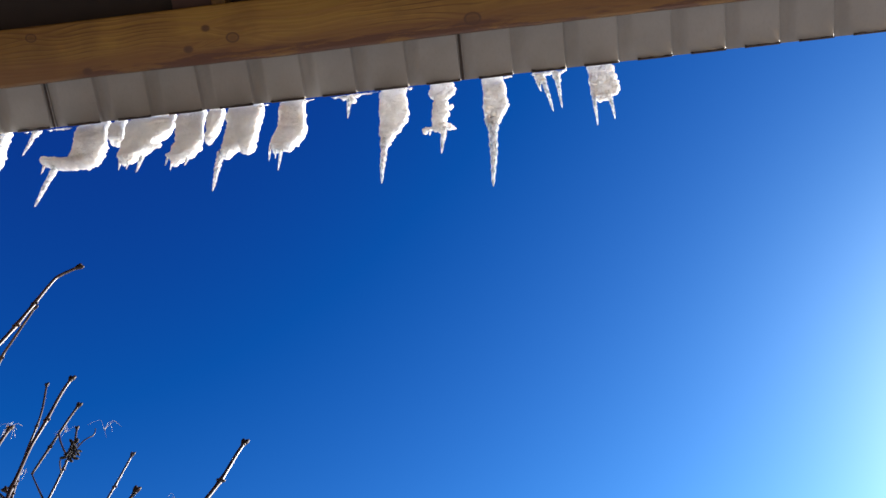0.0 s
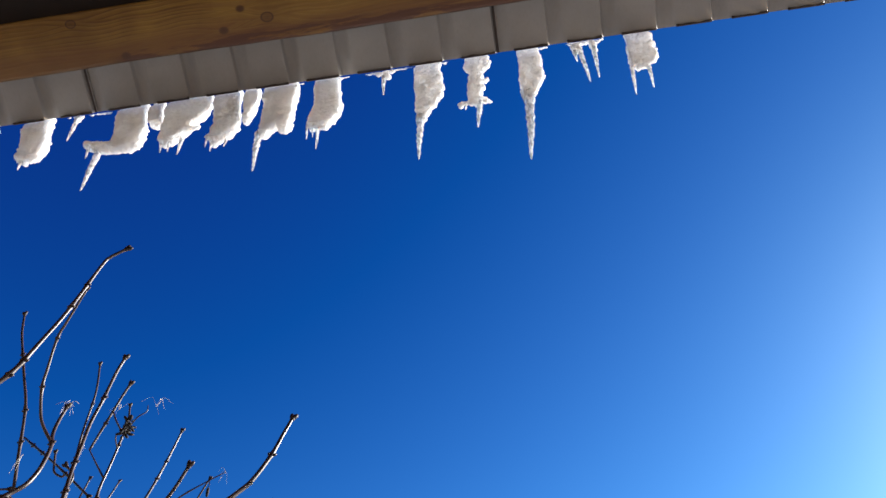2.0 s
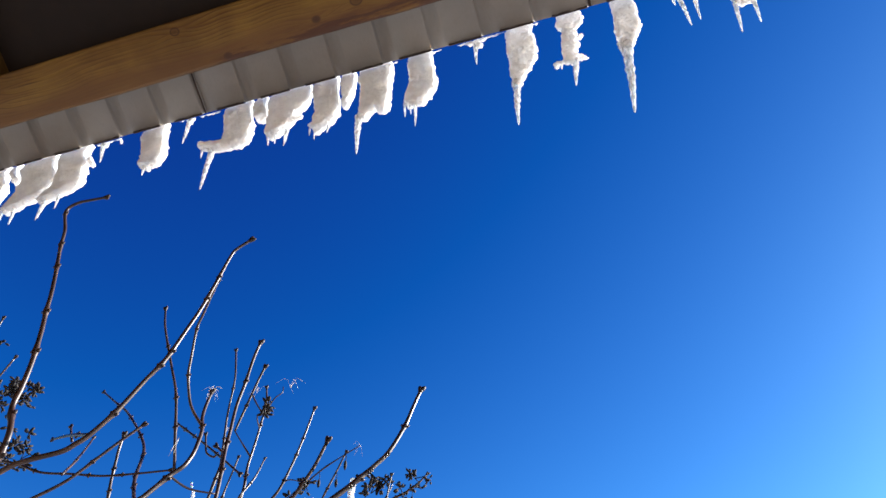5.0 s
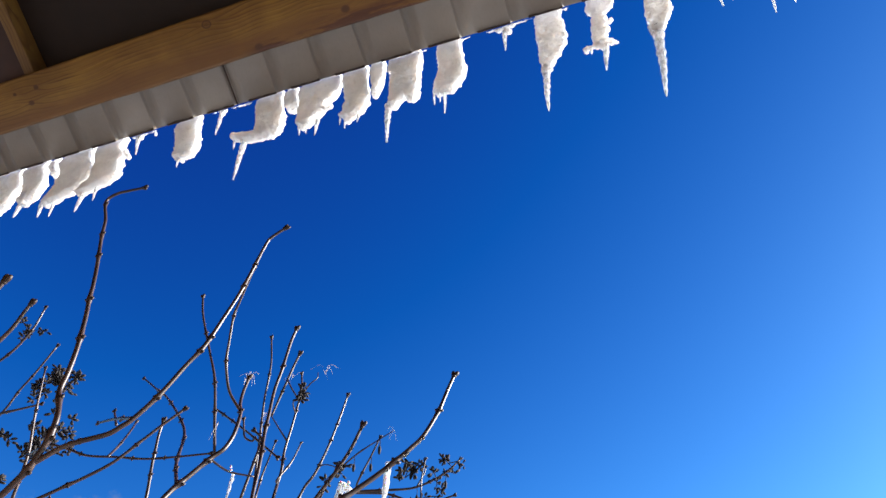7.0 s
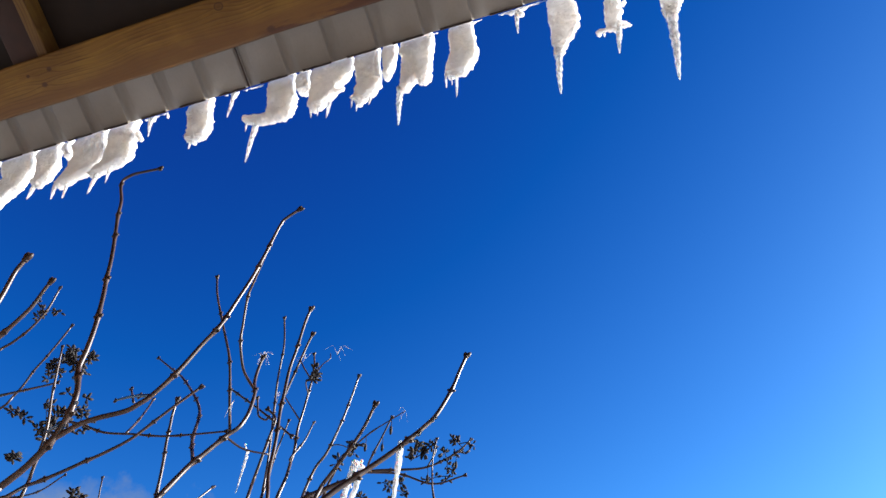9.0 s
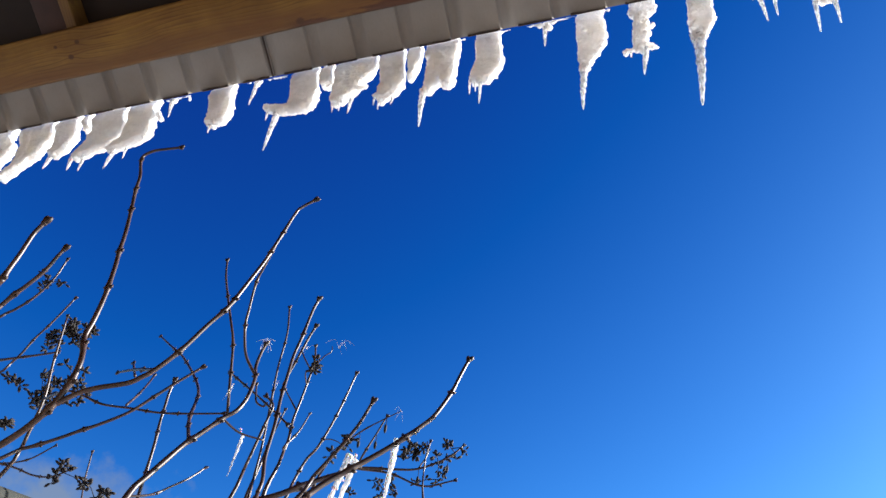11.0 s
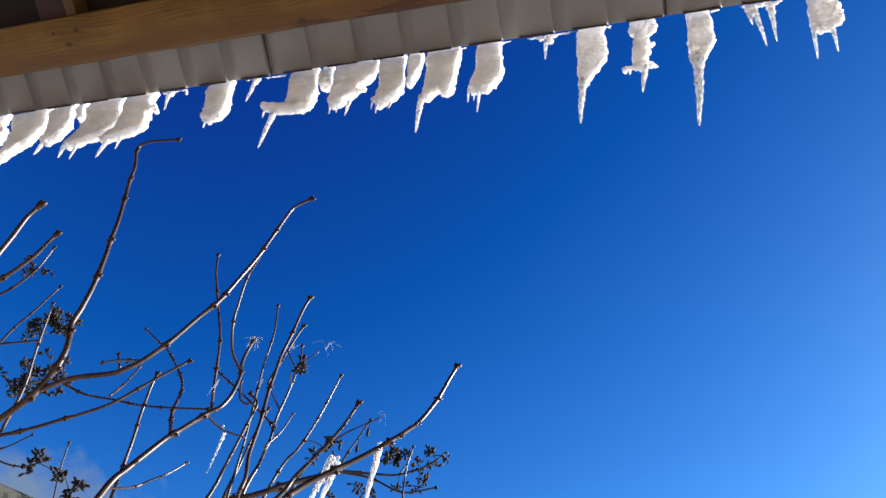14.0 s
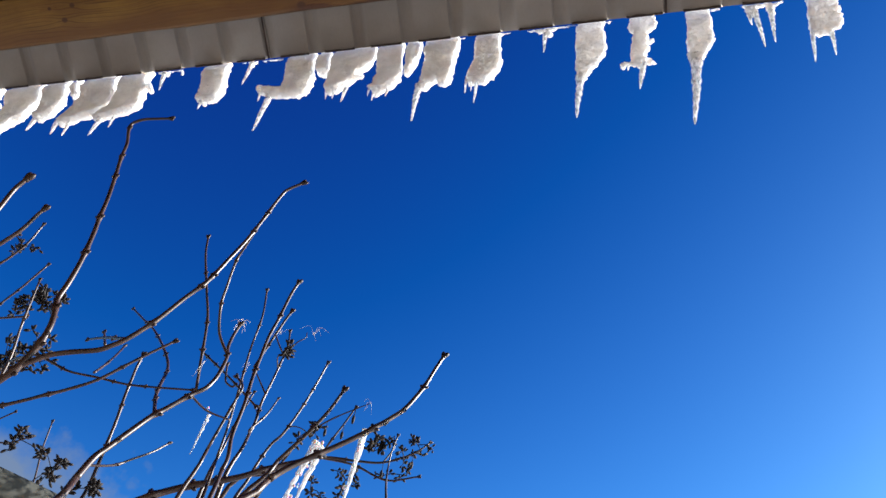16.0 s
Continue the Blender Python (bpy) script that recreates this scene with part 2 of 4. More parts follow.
def tube(bm, path, radii, sides=8, flat=None, ref=(0.31, 0.94, 0.12), boxy=0.0):
    """A closed tube along path; flat: (axis vector, factor) squeezes the section along that axis; boxy: how square it is."""
    path = [Vector(q[:3]) for q in path]
    rings, side = [], None
    for i, c in enumerate(path):
        d = (path[min(i + 1, len(path) - 1)] - path[max(i - 1, 0)]).normalized()
        if side is None:
            side = d.cross(Vector(ref)).normalized()
        side = (side - d * side.dot(d)).normalized()
        other = d.cross(side)
        ring = []
        for k in range(sides):
            a = 2 * math.pi * k / sides
            f = (math.cos(a) ** 4 + math.sin(a) ** 4) ** (-0.25 * boxy)
            o = (side * math.cos(a) + other * math.sin(a)) * radii[i] * f
            if flat:
                o -= flat[0] * o.dot(flat[0]) * (1 - flat[1])
            ring.append(bm.verts.new(c + o))
        rings.append(ring)
    for a, b in zip(rings, rings[1:]):
        for k in range(sides):
            bm.faces.new((a[k], a[(k + 1) % sides], b[(k + 1) % sides], b[k]))
    bm.faces.new(rings[0][::-1])
    bm.faces.new(rings[-1])


def blob(bm, c, r, squash=(1, 1, 1), turn=None, level=1):
    m = Matrix.Translation(c) @ (turn or Matrix()) @ Matrix.Diagonal((*(r * s for s in squash), 1))
    bmesh.ops.create_icosphere(bm, subdivisions=level, radius=1.0, matrix=m)


# ---- ground, house ----
bm = bmesh.new()
bmesh.ops.create_grid(bm, x_segments=80, y_segments=80, size=1.0)
for v in bm.verts:
    r = v.co.length
    v.co *= 4 + 700 * r ** 3
    v.co.z = 0.12 * noise.noise(Vector((v.co.x * 0.25, v.co.y * 0.25, 0.3))) if r < 0.6 else 0.0
tagged(thing("ground", bm, GROUND_SNOW, "snow-covered ground around the house", "ground", kind="structure"))
bm = box(bmesh.new(), (-6, -2.35, -0.3), (6, -2.15, 4.6))
thing("wall_south", bm, SIDING, "brown wooden house wall under the roof", "wall", kind="structure", smooth=False)

# ---- roof ----
RUN, RISE = 2.55, 0.0105


def sheet_profile(x0):
    """The rounded trapezoid profile over one sheet, as x and rise."""
    out = []
    for k in range(8):
        a = x0 + PITCH * k
        out.append((a, RISE))
        for start, wide, up in ((0.004, 0.030, False), (0.1235, 0.007, True)):
            for i in range(7):
                t = i / 6
                e = t * t * (3 - 2 * t)
                out.append((a + start + wide * t, RISE * (e if up else 1 - e)))
    out.append((x0 + 8 * PITCH + 0.004, RISE))
    return out


def roof_sheet(x0):
    bm = bmesh.new()
    prof = sheet_profile(x0)
    lap = 0.0025
    cols = []
    for i, (x, rise) in enumerate(prof):
        off = lap * (x - x0) / 1.1
        cols.append([[bm.verts.new(on_roof(x, s, -rise - off - up)) for up in (0.0, 0.0015)] for s in (-0.004, 0.4, RUN)])
    for a, b in zip(cols, cols[1:]):
        for j in range(2):
            for u in range(2):
                bm.faces.new((a[j][u], b[j][u], b[j + 1][u], a[j + 1][u]))
        bm.faces.new((a[0][0], a[0][1], b[0][1], b[0][0]))
    for c in (cols[0], cols[-1]):
        for j in range(2):
            bm.faces.new((c[j][0], c[j][1], c[j + 1][1], c[j + 1][0]))
    ob = thing("roof_sheet", bm, SHEET, "grey-brown corrugated metal roofing sheet over the eave", "roof sheet", "roof sheets")
    for p in ob.data.polygons:
        p.use_smooth = len(p.vertices) == 4 and p.area > 0.0004
    bm = bmesh.new()
    box(bm, (x0 - 0.0015, -0.004, 0.000), (x0 + 0.0005, 0.5, 0.004 + 0.0), 0.0)
    bmesh.ops.translate(bm, verts=bm.verts, vec=(0, 0, -0.0005 - RISE))
    bmesh.ops.transform(bm, matrix=ROOF, verts=bm.verts)
    part("lap_edge", bm, STEEL, ob, "bare steel edge of the sheet lap", False)
    # solid dark strip in place of the shaded gap along the lap
    bm = box(bmesh.new(), (x0 - 0.0080, -0.004, -0.0015 - RISE), (x0 - 0.0017, 0.5, 0.002 - RISE), 0.0, ROOF)
    part("lap_shade", bm, LIP, ob, "dark strip standing for the shade in the sheet lap", False)
    rnd = random.Random(round(x0 * 100))
    for k in range(8):
        a = x0 + PITCH * k + 0.036
        bm = bmesh.new()
        n = 10
        rows = []
        for i in range(n + 1):
            x = a + 0.089 * i / n
            w = 0.0035 + 0.0030 * noise.noise(Vector((x * 45, 3.1, 0))) + (0.0015 if i in (0, n) else 0)
            rows.append([bm.verts.new(on_roof(x, s, h)) for s, h in ((-0.006, -0.001), (-0.006, 0.0012), (w - 0.0045, 0.0018), (w - 0.0045, 0.0005))])
        for p, q in zip(rows, rows[1:]):
            for j in range(4):
                bm.faces.new((p[j], q[j], q[(j + 1) % 4], p[(j + 1) % 4]))
        bm.faces.new(rows[0]), bm.faces.new(rows[-1][::-1])
        part("drip_lip", bm, LIP, ob, "dark brown folded lip" if k == 0 else "")
    return ob


for k in range(-4, 4):
    roof_sheet(0.004 + 1.1 * k)


def beam():
    bm = bmesh.new()
    xs = [-4.4 + 0.05 * i for i in range(177)]
    rows = []
    for x in xs:
        w = 0.003 * noise.noise(Vector((x * 2.1, 0.4, 0))) + 0.0015 * noise.noise(Vector((x * 9, 2.4, 0)))
        wane = 0.007 + 0.005 * noise.noise(Vector((x * 1.7, 7.0, 0)))
        sec = ((0.111 + w, 0.0), (0.111 + w, 0.080 - wane * 1.2), (0.113 + w + wane * 0.35, 0.080 - wane * 0.35), (0.112 + w + wane, 0.080),
               (0.180, 0.0805), (0.243, 0.080), (0.247, 0.078), (0.248, 0.074), (0.248, 0.0))
        rows.append([bm.verts.new((x, s, h)) for s, h in sec])
    for p, q in zip(rows, rows[1:]):
        for j in range(len(p) - 1):
            bm.faces.new((p[j], q[j], q[j + 1], p[j + 1]))
        bm.faces.new((p[-1], q[-1], q[0], p[0]))
    bm.faces.new(rows[0]), bm.faces.new(rows[-1][::-1])
    ob = thing("eave_beam", bm, BEAM, "long yellow pine beam with knots under the roof edge", "beam")
    ob.matrix_world = ROOF
    return ob


beam()


def rafter(x, name="rafter"):
    bm = box(bmesh.new(), (0.2485, -0.017, 0.001), (RUN - 0.02, 0.017, 0.062), 0.003)
    ob = thing(name, bm, PINE, "reddish pine rafter butting against the eave beam", "rafter", "rafters of the roof")
    ob.matrix_world = ROOF @ Matrix.Translation((x, 0, 0)) @ Matrix(((0, -1, 0, 0), (1, 0, 0, 0), (0, 0, 1, 0), (0, 0, 0, 1)))
    return ob


first = rafter(-0.555)
for k in (-3, -2, -1, 1, 2, 3):
    copy_thing(first, ROOF @ Matrix.Translation((-0.555 + 1.07 * k, 0, 0)) @ Matrix(((0, -1, 0, 0), (1, 0, 0, 0), (0, 0, 1, 0), (0, 0, 0, 1))))



# added dark strip beside the rafter: stands for its shaded reddish face
def rafter_dark_face(x):
    bm = box(bmesh.new(), (0.2485, -0.050, 0.001), (RUN - 0.02, 0.050, 0.050), 0.003)
    ob = thing("rafter_dark_face", bm, RAFTER_DARK, "dark reddish-brown strip standing for the rafter's shaded face", "board", "stained boards of the roof")
    ob.matrix_world = ROOF @ Matrix.Translation((x, 0, 0)) @ Matrix(((0, -1, 0, 0), (1, 0, 0, 0), (0, 0, 1, 0), (0, 0, 0, 1)))
    return ob


dark_face = rafter_dark_face(-0.624)
for k in (-3, -2, -1, 1, 2, 3):
    copy_thing(dark_face, ROOF @ Matrix.Translation((-0.624 + 1.07 * k, 0, 0)) @ Matrix(((0, -1, 0, 0), (1, 0, 0, 0), (0, 0, 1, 0), (0, 0, 0, 1))))

# added dark sheet that stands for the shade between the rafters
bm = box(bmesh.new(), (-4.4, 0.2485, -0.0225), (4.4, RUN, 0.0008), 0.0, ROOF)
thing("ceiling", bm, INTERIOR_DARK, "near-black sheet standing for the shaded roof interior between the rafters", "ceiling", kind="structure", smooth=False)

# ---- snow hanging from the eave ----
tex_a = bpy.data.textures.new("snow_lumps", "CLOUDS")
tex_a.noise_scale, tex_a.noise_depth = 0.021, 2
tex_b = bpy.data.textures.new("snow_grain", "CLOUDS")
tex_b.noise_scale, tex_b.noise_depth = 0.0075, 3


def icicle(parent, x, z, tx, tz, r, y, rnd):
    bm = bmesh.new()
    n = 26
    path, radii = [], []
    ph = rnd.uniform(0, 6)
    for i in range(n + 1):
        t = i / n
        wob = 0.06 * r * math.sin(9 * t + ph)
        path.append((x + (tx - x) * t + wob, y + 0.3 * wob, z + 0.006 - (z + 0.006 - tz) * t))
        radii.append(r * ((1 - t) ** 0.72 * 0.86 + 0.14) * (1 + 0.13 * math.sin(t * 46 + ph) + 0.10 * rnd.uniform(-1, 1)))
    radii[-1] *= 0.6
    tube(bm, path, radii, 10)
    part("icicle", bm, ICE, parent, "clear rippled icicle")


SLAB_Y, SLAB_T = 0.014, 0.032
clumps = []


def slab(bm, rows, seed, thick):
    """A slab of snow that slid over the eave: rows of height, left and right end; its face stands at SLAB_Y, or a little behind where it is thin."""
    front = SLAB_Y + (SLAB_T - thick) / 2
    top = rows[0]
    rows = [(EAVE_Z + 0.045, top[1] + 0.004, top[2] - 0.004), *rows]
    fine = smooth_path(rows, 9)
    low = rows[-1][0]
    rings = []
    n = 40
    for i, (z, xl, xr) in enumerate(fine):
        def fray(k, side):
            q = Vector((side * 9.0 + seed * 1.7, z * 62, k))
            return 0.0032 * noise.noise(q) + 0.0018 * noise.noise(q * 3.1)
        xl, xr = xl + fray(0, -1), xr + fray(1, 1)
        c, w = (xl + xr) / 2, max((xr - xl) / 2, 0.006)
        end = min(1.0, (z - low + 0.004) / 0.014)
        w *= 0.80 + 0.20 * math.sqrt(max(end, 0.0))
        step = 0.0034 * math.sin(z * 300 + 9 * noise.noise(Vector((z * 17, seed, 0)))) * max(0.0, 0.25 + noise.noise(Vector((z * 26, seed, 5))))
        ring = []
        for k in range(n):
            a = 2 * math.pi * (k + 0.5) / n
            ca, sa = math.cos(a), math.sin(a)
            f = (abs(ca) ** 7 + abs(sa) ** 7) ** (-1 / 7)
            x, y = c + w * ca * f, front + thick / 2 * (1 + sa * f)
            # the melted, stepped layers show towards the sunny end
            y += (step * (0.3 + 0.7 * max(0.0, ca)) + 0.0030 * noise.noise(Vector((x * 34, z * 30, seed)))) * (1 if sa < 0 else -1)
            ring.append(bm.verts.new((x, y, z)))
        rings.append(ring)
    for a, b in zip(rings, rings[1:]):
        for k in range(n):
            bm.faces.new((a[k], a[(k + 1) % n], b[(k + 1) % n], b[k]))
    bm.faces.new(rings[0][::-1])
    bm.faces.new(rings[-1])
    rnd = random.Random(seed + 50)
    z, xl, xr = rows[-1]
    for _ in range(7):
        c = Vector((rnd.uniform(xl + 0.006, xr - 0.006), front + thick * rnd.uniform(0.15, 0.9), z - rnd.uniform(0.0, 0.004)))
        blob(bm, c, rnd.uniform(0.005, 0.009), (1.2, 1.0, rnd.uniform(0.7, 1.1)))
    for _ in range(6):
        z, xl, xr = fine[rnd.randrange(len(fine) // 2, len(fine))]
        blob(bm, Vector((xr - 0.001, front + thick * rnd.uniform(0.3, 0.9), z)), rnd.uniform(0.004, 0.007), (1, 1, rnd.uniform(0.7, 1.2)))


def snow_clump(slabs, spikes, lobes=(), lips=(), thick=SLAB_T, rough=1.0):
    """slabs: rows of (z, left, right); spikes: (x, z, tip x, tip z, radius); lobes and lips: (x, z, radius) along a lump or a thin fringe."""
    seed = len(clumps)
    rnd = random.Random(seed)
    bm = bmesh.new()
    for rows in slabs:
        slab(bm, rows, seed, thick)
    mid = SLAB_Y + SLAB_T / 2 if slabs else 0.014
    for lines, y, up in ((lobes, mid, 0.0), (lips, 0.011, 0.004)):
        for line in lines:
            path = smooth_path(line, 6)
            pts = [(x, y + 0.002 * noise.noise(Vector((x * 50, z * 50, seed))), z + up) for x, z, r in path]
            rag = 0.22 if y == mid and slabs else 0.9
            rad = [max(r * (1 - 0.15 * (rag > 0.5) + rag * noise.noise(Vector((x * 75, z * 60, seed + 3)))), 0.0016) for x, z, r in path]
            tube(bm, pts, rad, 14)
            for q, r in list(zip(pts, rad))[::2]:
                blob(bm, Vector(q) + Vector((rnd.uniform(-1, 1), rnd.uniform(-1, 1), rnd.uniform(-1, 1))) * r * 0.6, r * rnd.uniform(0.5, 0.85))
            for q, r in ((pts[0], rad[0]), (pts[-1], rad[-1])):
                blob(bm, Vector(q), r * 0.95)
    inv = ROOF.inverted()
    for v in bm.verts:
        q = inv @ v.co
        if q.y > -0.009 and q.z > -0.034:
            q.y = -0.009
            v.co = ROOF @ q
    ob = thing("snow_clump", bm, SNOW, "white wet snow slab hanging from the metal roof edge, with icicles" if slabs and spikes else
               "white wet snow slab hanging from the metal roof edge" if slabs else "thin wet snow fringe with icicles on the metal roof edge",
               "hanging snow", "snow along the eave")
    rm = ob.modifiers.new("remesh", "REMESH")
    rm.mode, rm.voxel_size, rm.use_smooth_shade = "VOXEL", 0.0021, True
    for tex, strength in ((tex_a, 0.0070), (tex_b, 0.0050)):
        d = ob.modifiers.new("lumps", "DISPLACE")
        d.texture, d.strength, d.mid_level, d.texture_coords = tex, strength * rough, 0.5, "GLOBAL"
    for x, z, tx, tz, r in spikes:
        icicle(ob, x, z, tx, tz, r * 1.05, SLAB_Y + SLAB_T * 0.6 if slabs else 0.014, rnd)
    clumps.append(ob)
    return ob


snow_clump((((3.09, -1.31, -1.12), (3.03, -1.27, -1.08), (2.961, -1.21, -1.09)),), ())
snow_clump((((3.09, -1.14, -0.97), (3.03, -1.10, -0.93), (2.95, -1.06, -0.95)),), ((-1.015, 2.954, -1.01, 2.898, 0.009),))
snow_clump((((3.09, -0.933, -0.804), (3.037, -0.903, -0.785), (2.986, -0.89, -0.797), (2.937, -0.879, -0.837), (2.889, -0.901, -0.883)),),
           (),
           (),
           ())
snow_clump((((3.09, -0.789, -0.705), (3.055, -0.771, -0.691), (3.023, -0.758, -0.679), (2.992, -0.752, -0.691), (2.962, -0.748, -0.714)), ((3.09, -0.683, -0.665), (3.077, -0.677, -0.659), (3.067, -0.671, -0.653), (3.06, -0.668, -0.65))),
           ((-0.745, 2.964, -0.75, 2.905, 0.0079),),
           (),
           ())
snow_clump((((3.09, -0.646, -0.526), (3.046, -0.625, -0.509), (3.003, -0.623, -0.5), (2.962, -0.629, -0.521), (2.923, -0.641, -0.623)),),
           ((-0.654, 2.928, -0.645, 2.875, 0.0067), (-0.607, 2.925, -0.598, 2.863, 0.0057)),
           (),
           ())
snow_clump((((3.09, -0.51, -0.412), (3.047, -0.496, -0.4), (3.005, -0.49, -0.393), (2.965, -0.496, -0.395), (2.927, -0.519, -0.501)),),
           ((-0.497, 2.933, -0.503, 2.853, 0.0074), (-0.455, 2.93, -0.449, 2.882, 0.0046)),
           (((-0.4, 3.073, 0.0075), (-0.372, 3.032, 0.0073)),),
           ())
snow_clump((),
           ((-0.348, 3.098, -0.33, 3.015, 0.0065),),
           (((-0.346, 3.097, 0.0093), (-0.334, 3.103, 0.0092)),),
           (((-0.374, 3.105, 0.0056), (-0.33, 3.102, 0.0111), (-0.287, 3.109, 0.0073), (-0.24, 3.112, 0.0054)), ((-0.289, 3.102, 0.0055), (-0.277, 3.078, 0.0045))))
snow_clump((((3.09, -0.22, -0.141), (3.056, -0.209, -0.133), (3.024, -0.2, -0.126), (2.994, -0.195, -0.123), (2.965, -0.193, -0.131)),),
           ((-0.181, 2.965, -0.177, 2.929, 0.0052),),
           (((-0.153, 2.971, 0.0103), (-0.193, 2.983, 0.0104)),),
           ())
snow_clump((),
           ((-0.055, 3.102, -0.054, 2.998, 0.0069),),
           (((-0.055, 3.11, 0.0122), (-0.054, 3.092, 0.0087)),),
           (((-0.124, 3.108, 0.0044), (-0.083, 3.107, 0.007), (-0.04, 3.106, 0.0069), (0.045, 3.096, 0.0042)),))
snow_clump((((3.09, 0.053, 0.135), (3.055, 0.061, 0.141), (3.021, 0.067, 0.151), (2.989, 0.071, 0.153), (2.959, 0.071, 0.149)), ((3.09, 0.147, 0.182), (3.071, 0.15, 0.185), (3.055, 0.154, 0.187), (3.042, 0.155, 0.189))),
           ((0.037, 2.956, 0.035, 2.806, 0.009), (0.002, 2.977, 0.007, 2.936, 0.0041)),
           (((0.138, 2.972, 0.0192), (0.09, 2.961, 0.0177), (0.041, 2.969, 0.0163), (-0.005, 2.993, 0.01)),),
           ())
snow_clump((((3.09, 0.191, 0.319), (3.053, 0.198, 0.312), (3.019, 0.201, 0.284), (2.986, 0.202, 0.273), (2.954, 0.204, 0.24)),),
           ((0.208, 2.95, 0.214, 2.916, 0.0039), (0.23, 2.952, 0.234, 2.916, 0.0039), (0.263, 2.953, 0.263, 2.898, 0.0054)),
           (((0.281, 2.993, 0.0094), (0.302, 2.996, 0.0047)),),
           ())
snow_clump((((3.09, 0.33, 0.401), (3.047, 0.337, 0.406), (3.006, 0.344, 0.411), (2.967, 0.344, 0.411), (2.929, 0.343, 0.372)), ((3.09, 0.411, 0.451), (3.066, 0.415, 0.451), (3.045, 0.419, 0.447), (3.025, 0.423, 0.442), (3.006, 0.419, 0.438))),
           ((0.333, 2.951, 0.334, 2.913, 0.0038), (0.349, 2.926, 0.351, 2.891, 0.0038), (0.387, 2.925, 0.385, 2.904, 0.0038)),
           (((0.353, 2.944, 0.0107), (0.332, 2.952, 0.0061)),),
           ())
snow_clump((((3.09, 0.465, 0.551), (3.047, 0.472, 0.551), (3.005, 0.476, 0.535), (2.965, 0.477, 0.517), (2.927, 0.473, 0.498)), ((3.09, 0.514, 0.559), (3.049, 0.515, 0.557), (3.01, 0.517, 0.556), (2.973, 0.519, 0.556), (2.937, 0.521, 0.55))),
           ((0.471, 2.93, 0.476, 2.791, 0.0089),),
           (),
           (((0.559, 3.094, 0.0062), (0.586, 3.108, 0.0047)),))
snow_clump((((3.09, 0.606, 0.673), (3.047, 0.61, 0.678), (3.007, 0.612, 0.683), (2.968, 0.603, 0.679), (2.93, 0.601, 0.653)),),
           ((0.598, 2.936, 0.601, 2.885, 0.0037), (0.627, 2.927, 0.629, 2.841, 0.0051), (0.613, 2.93, 0.616, 2.89, 0.0029)),
           (((0.628, 2.939, 0.0102), (0.602, 2.945, 0.0074)),),
           (((0.574, 3.11, 0.0047), (0.6, 3.112, 0.0047)), ((0.678, 3.092, 0.0062), (0.706, 3.102, 0.0031))))
snow_clump((),
           ((0.796, 3.076, 0.796, 2.999, 0.0061),),
           (((0.796, 3.092, 0.0122), (0.806, 3.077, 0.0091)),),
           (((0.738, 3.108, 0.0039), (0.767, 3.097, 0.0077), (0.802, 3.099, 0.0138), (0.828, 3.1, 0.0077), (0.875, 3.101, 0.0038)),))
snow_clump((((3.09, 0.875, 0.946), (3.04, 0.875, 0.948), (2.993, 0.877, 0.947), (2.947, 0.877, 0.923), (2.902, 0.879, 0.897)),),
           ((0.888, 2.909, 0.882, 2.75, 0.0099),),
           (),
           (((0.945, 3.096, 0.0061), (0.983, 3.108, 0.0031)),),
           0.017, 1.7)
snow_clump((((3.09, 1.009, 1.074), (3.076, 1.011, 1.062), (3.066, 1.016, 1.054), (3.058, 1.018, 1.049)), ((3.09, 1.02, 1.053), (3.048, 1.016, 1.051), (3.008, 1.012, 1.047), (2.97, 1.008, 1.042), (2.933, 1.006, 1.037))),
           ((1.038, 2.932, 1.026, 2.838, 0.0078), (1.002, 2.929, 1.001, 2.913, 0.0036)),
           (((1.019, 2.943, 0.01), (0.99, 2.93, 0.0057)), ((1.037, 2.942, 0.0114), (1.064, 2.928, 0.0043)), ((1.046, 3.015, 0.0074), (1.062, 3.022, 0.0059)), ((1.043, 2.987, 0.0087), (1.052, 2.988, 0.0058))),
           (),
           0.017, 1.7)
snow_clump((((3.09, 1.147, 1.206), (3.046, 1.145, 1.204), (3.004, 1.143, 1.202), (2.964, 1.144, 1.187), (2.925, 1.145, 1.169)),),
           ((1.161, 2.937, 1.138, 2.695, 0.0128), (1.143, 2.952, 1.144, 2.918, 0.0043)),
           (),
           (((1.207, 3.099, 0.0046), (1.251, 3.112, 0.0031)), ((1.096, 3.108, 0.003), (1.116, 3.111, 0.0031))),
           0.017, 1.7)
snow_clump((),
           ((1.304, 3.07, 1.309, 2.927, 0.0068), (1.34, 3.076, 1.332, 2.941, 0.0068), (1.29, 3.063, 1.291, 3.021, 0.0053)),
           (((1.297, 3.094, 0.0137), (1.301, 3.066, 0.009)), ((1.339, 3.087, 0.0107), (1.341, 3.06, 0.0075))),
           (((1.258, 3.11, 0.0038), (1.29, 3.107, 0.0107), (1.33, 3.106, 0.0138), (1.36, 3.109, 0.0108), (1.397, 3.115, 0.0046), (1.423, 3.116, 0.0039)),),
           0.017, 1.7)
snow_clump((((3.09, 1.427, 1.493), (3.062, 1.423, 1.49), (3.036, 1.42, 1.489), (3.011, 1.419, 1.486), (2.988, 1.419, 1.467)),),
           ((1.423, 3.004, 1.408, 2.877, 0.006), (1.462, 2.999, 1.454, 2.896, 0.006)),
           (),
           (((1.495, 3.115, 0.0063), (1.505, 3.103, 0.0031)),),
           0.017, 1.7)

# ---- shrub beside the eave ----
TWIGS = {}


def limb(name, radius, tip_radius, *points):
    """The centre line of a limb and its radius at the foot and at the tip."""
    TWIGS[name] = (list(points), radius, tip_radius)


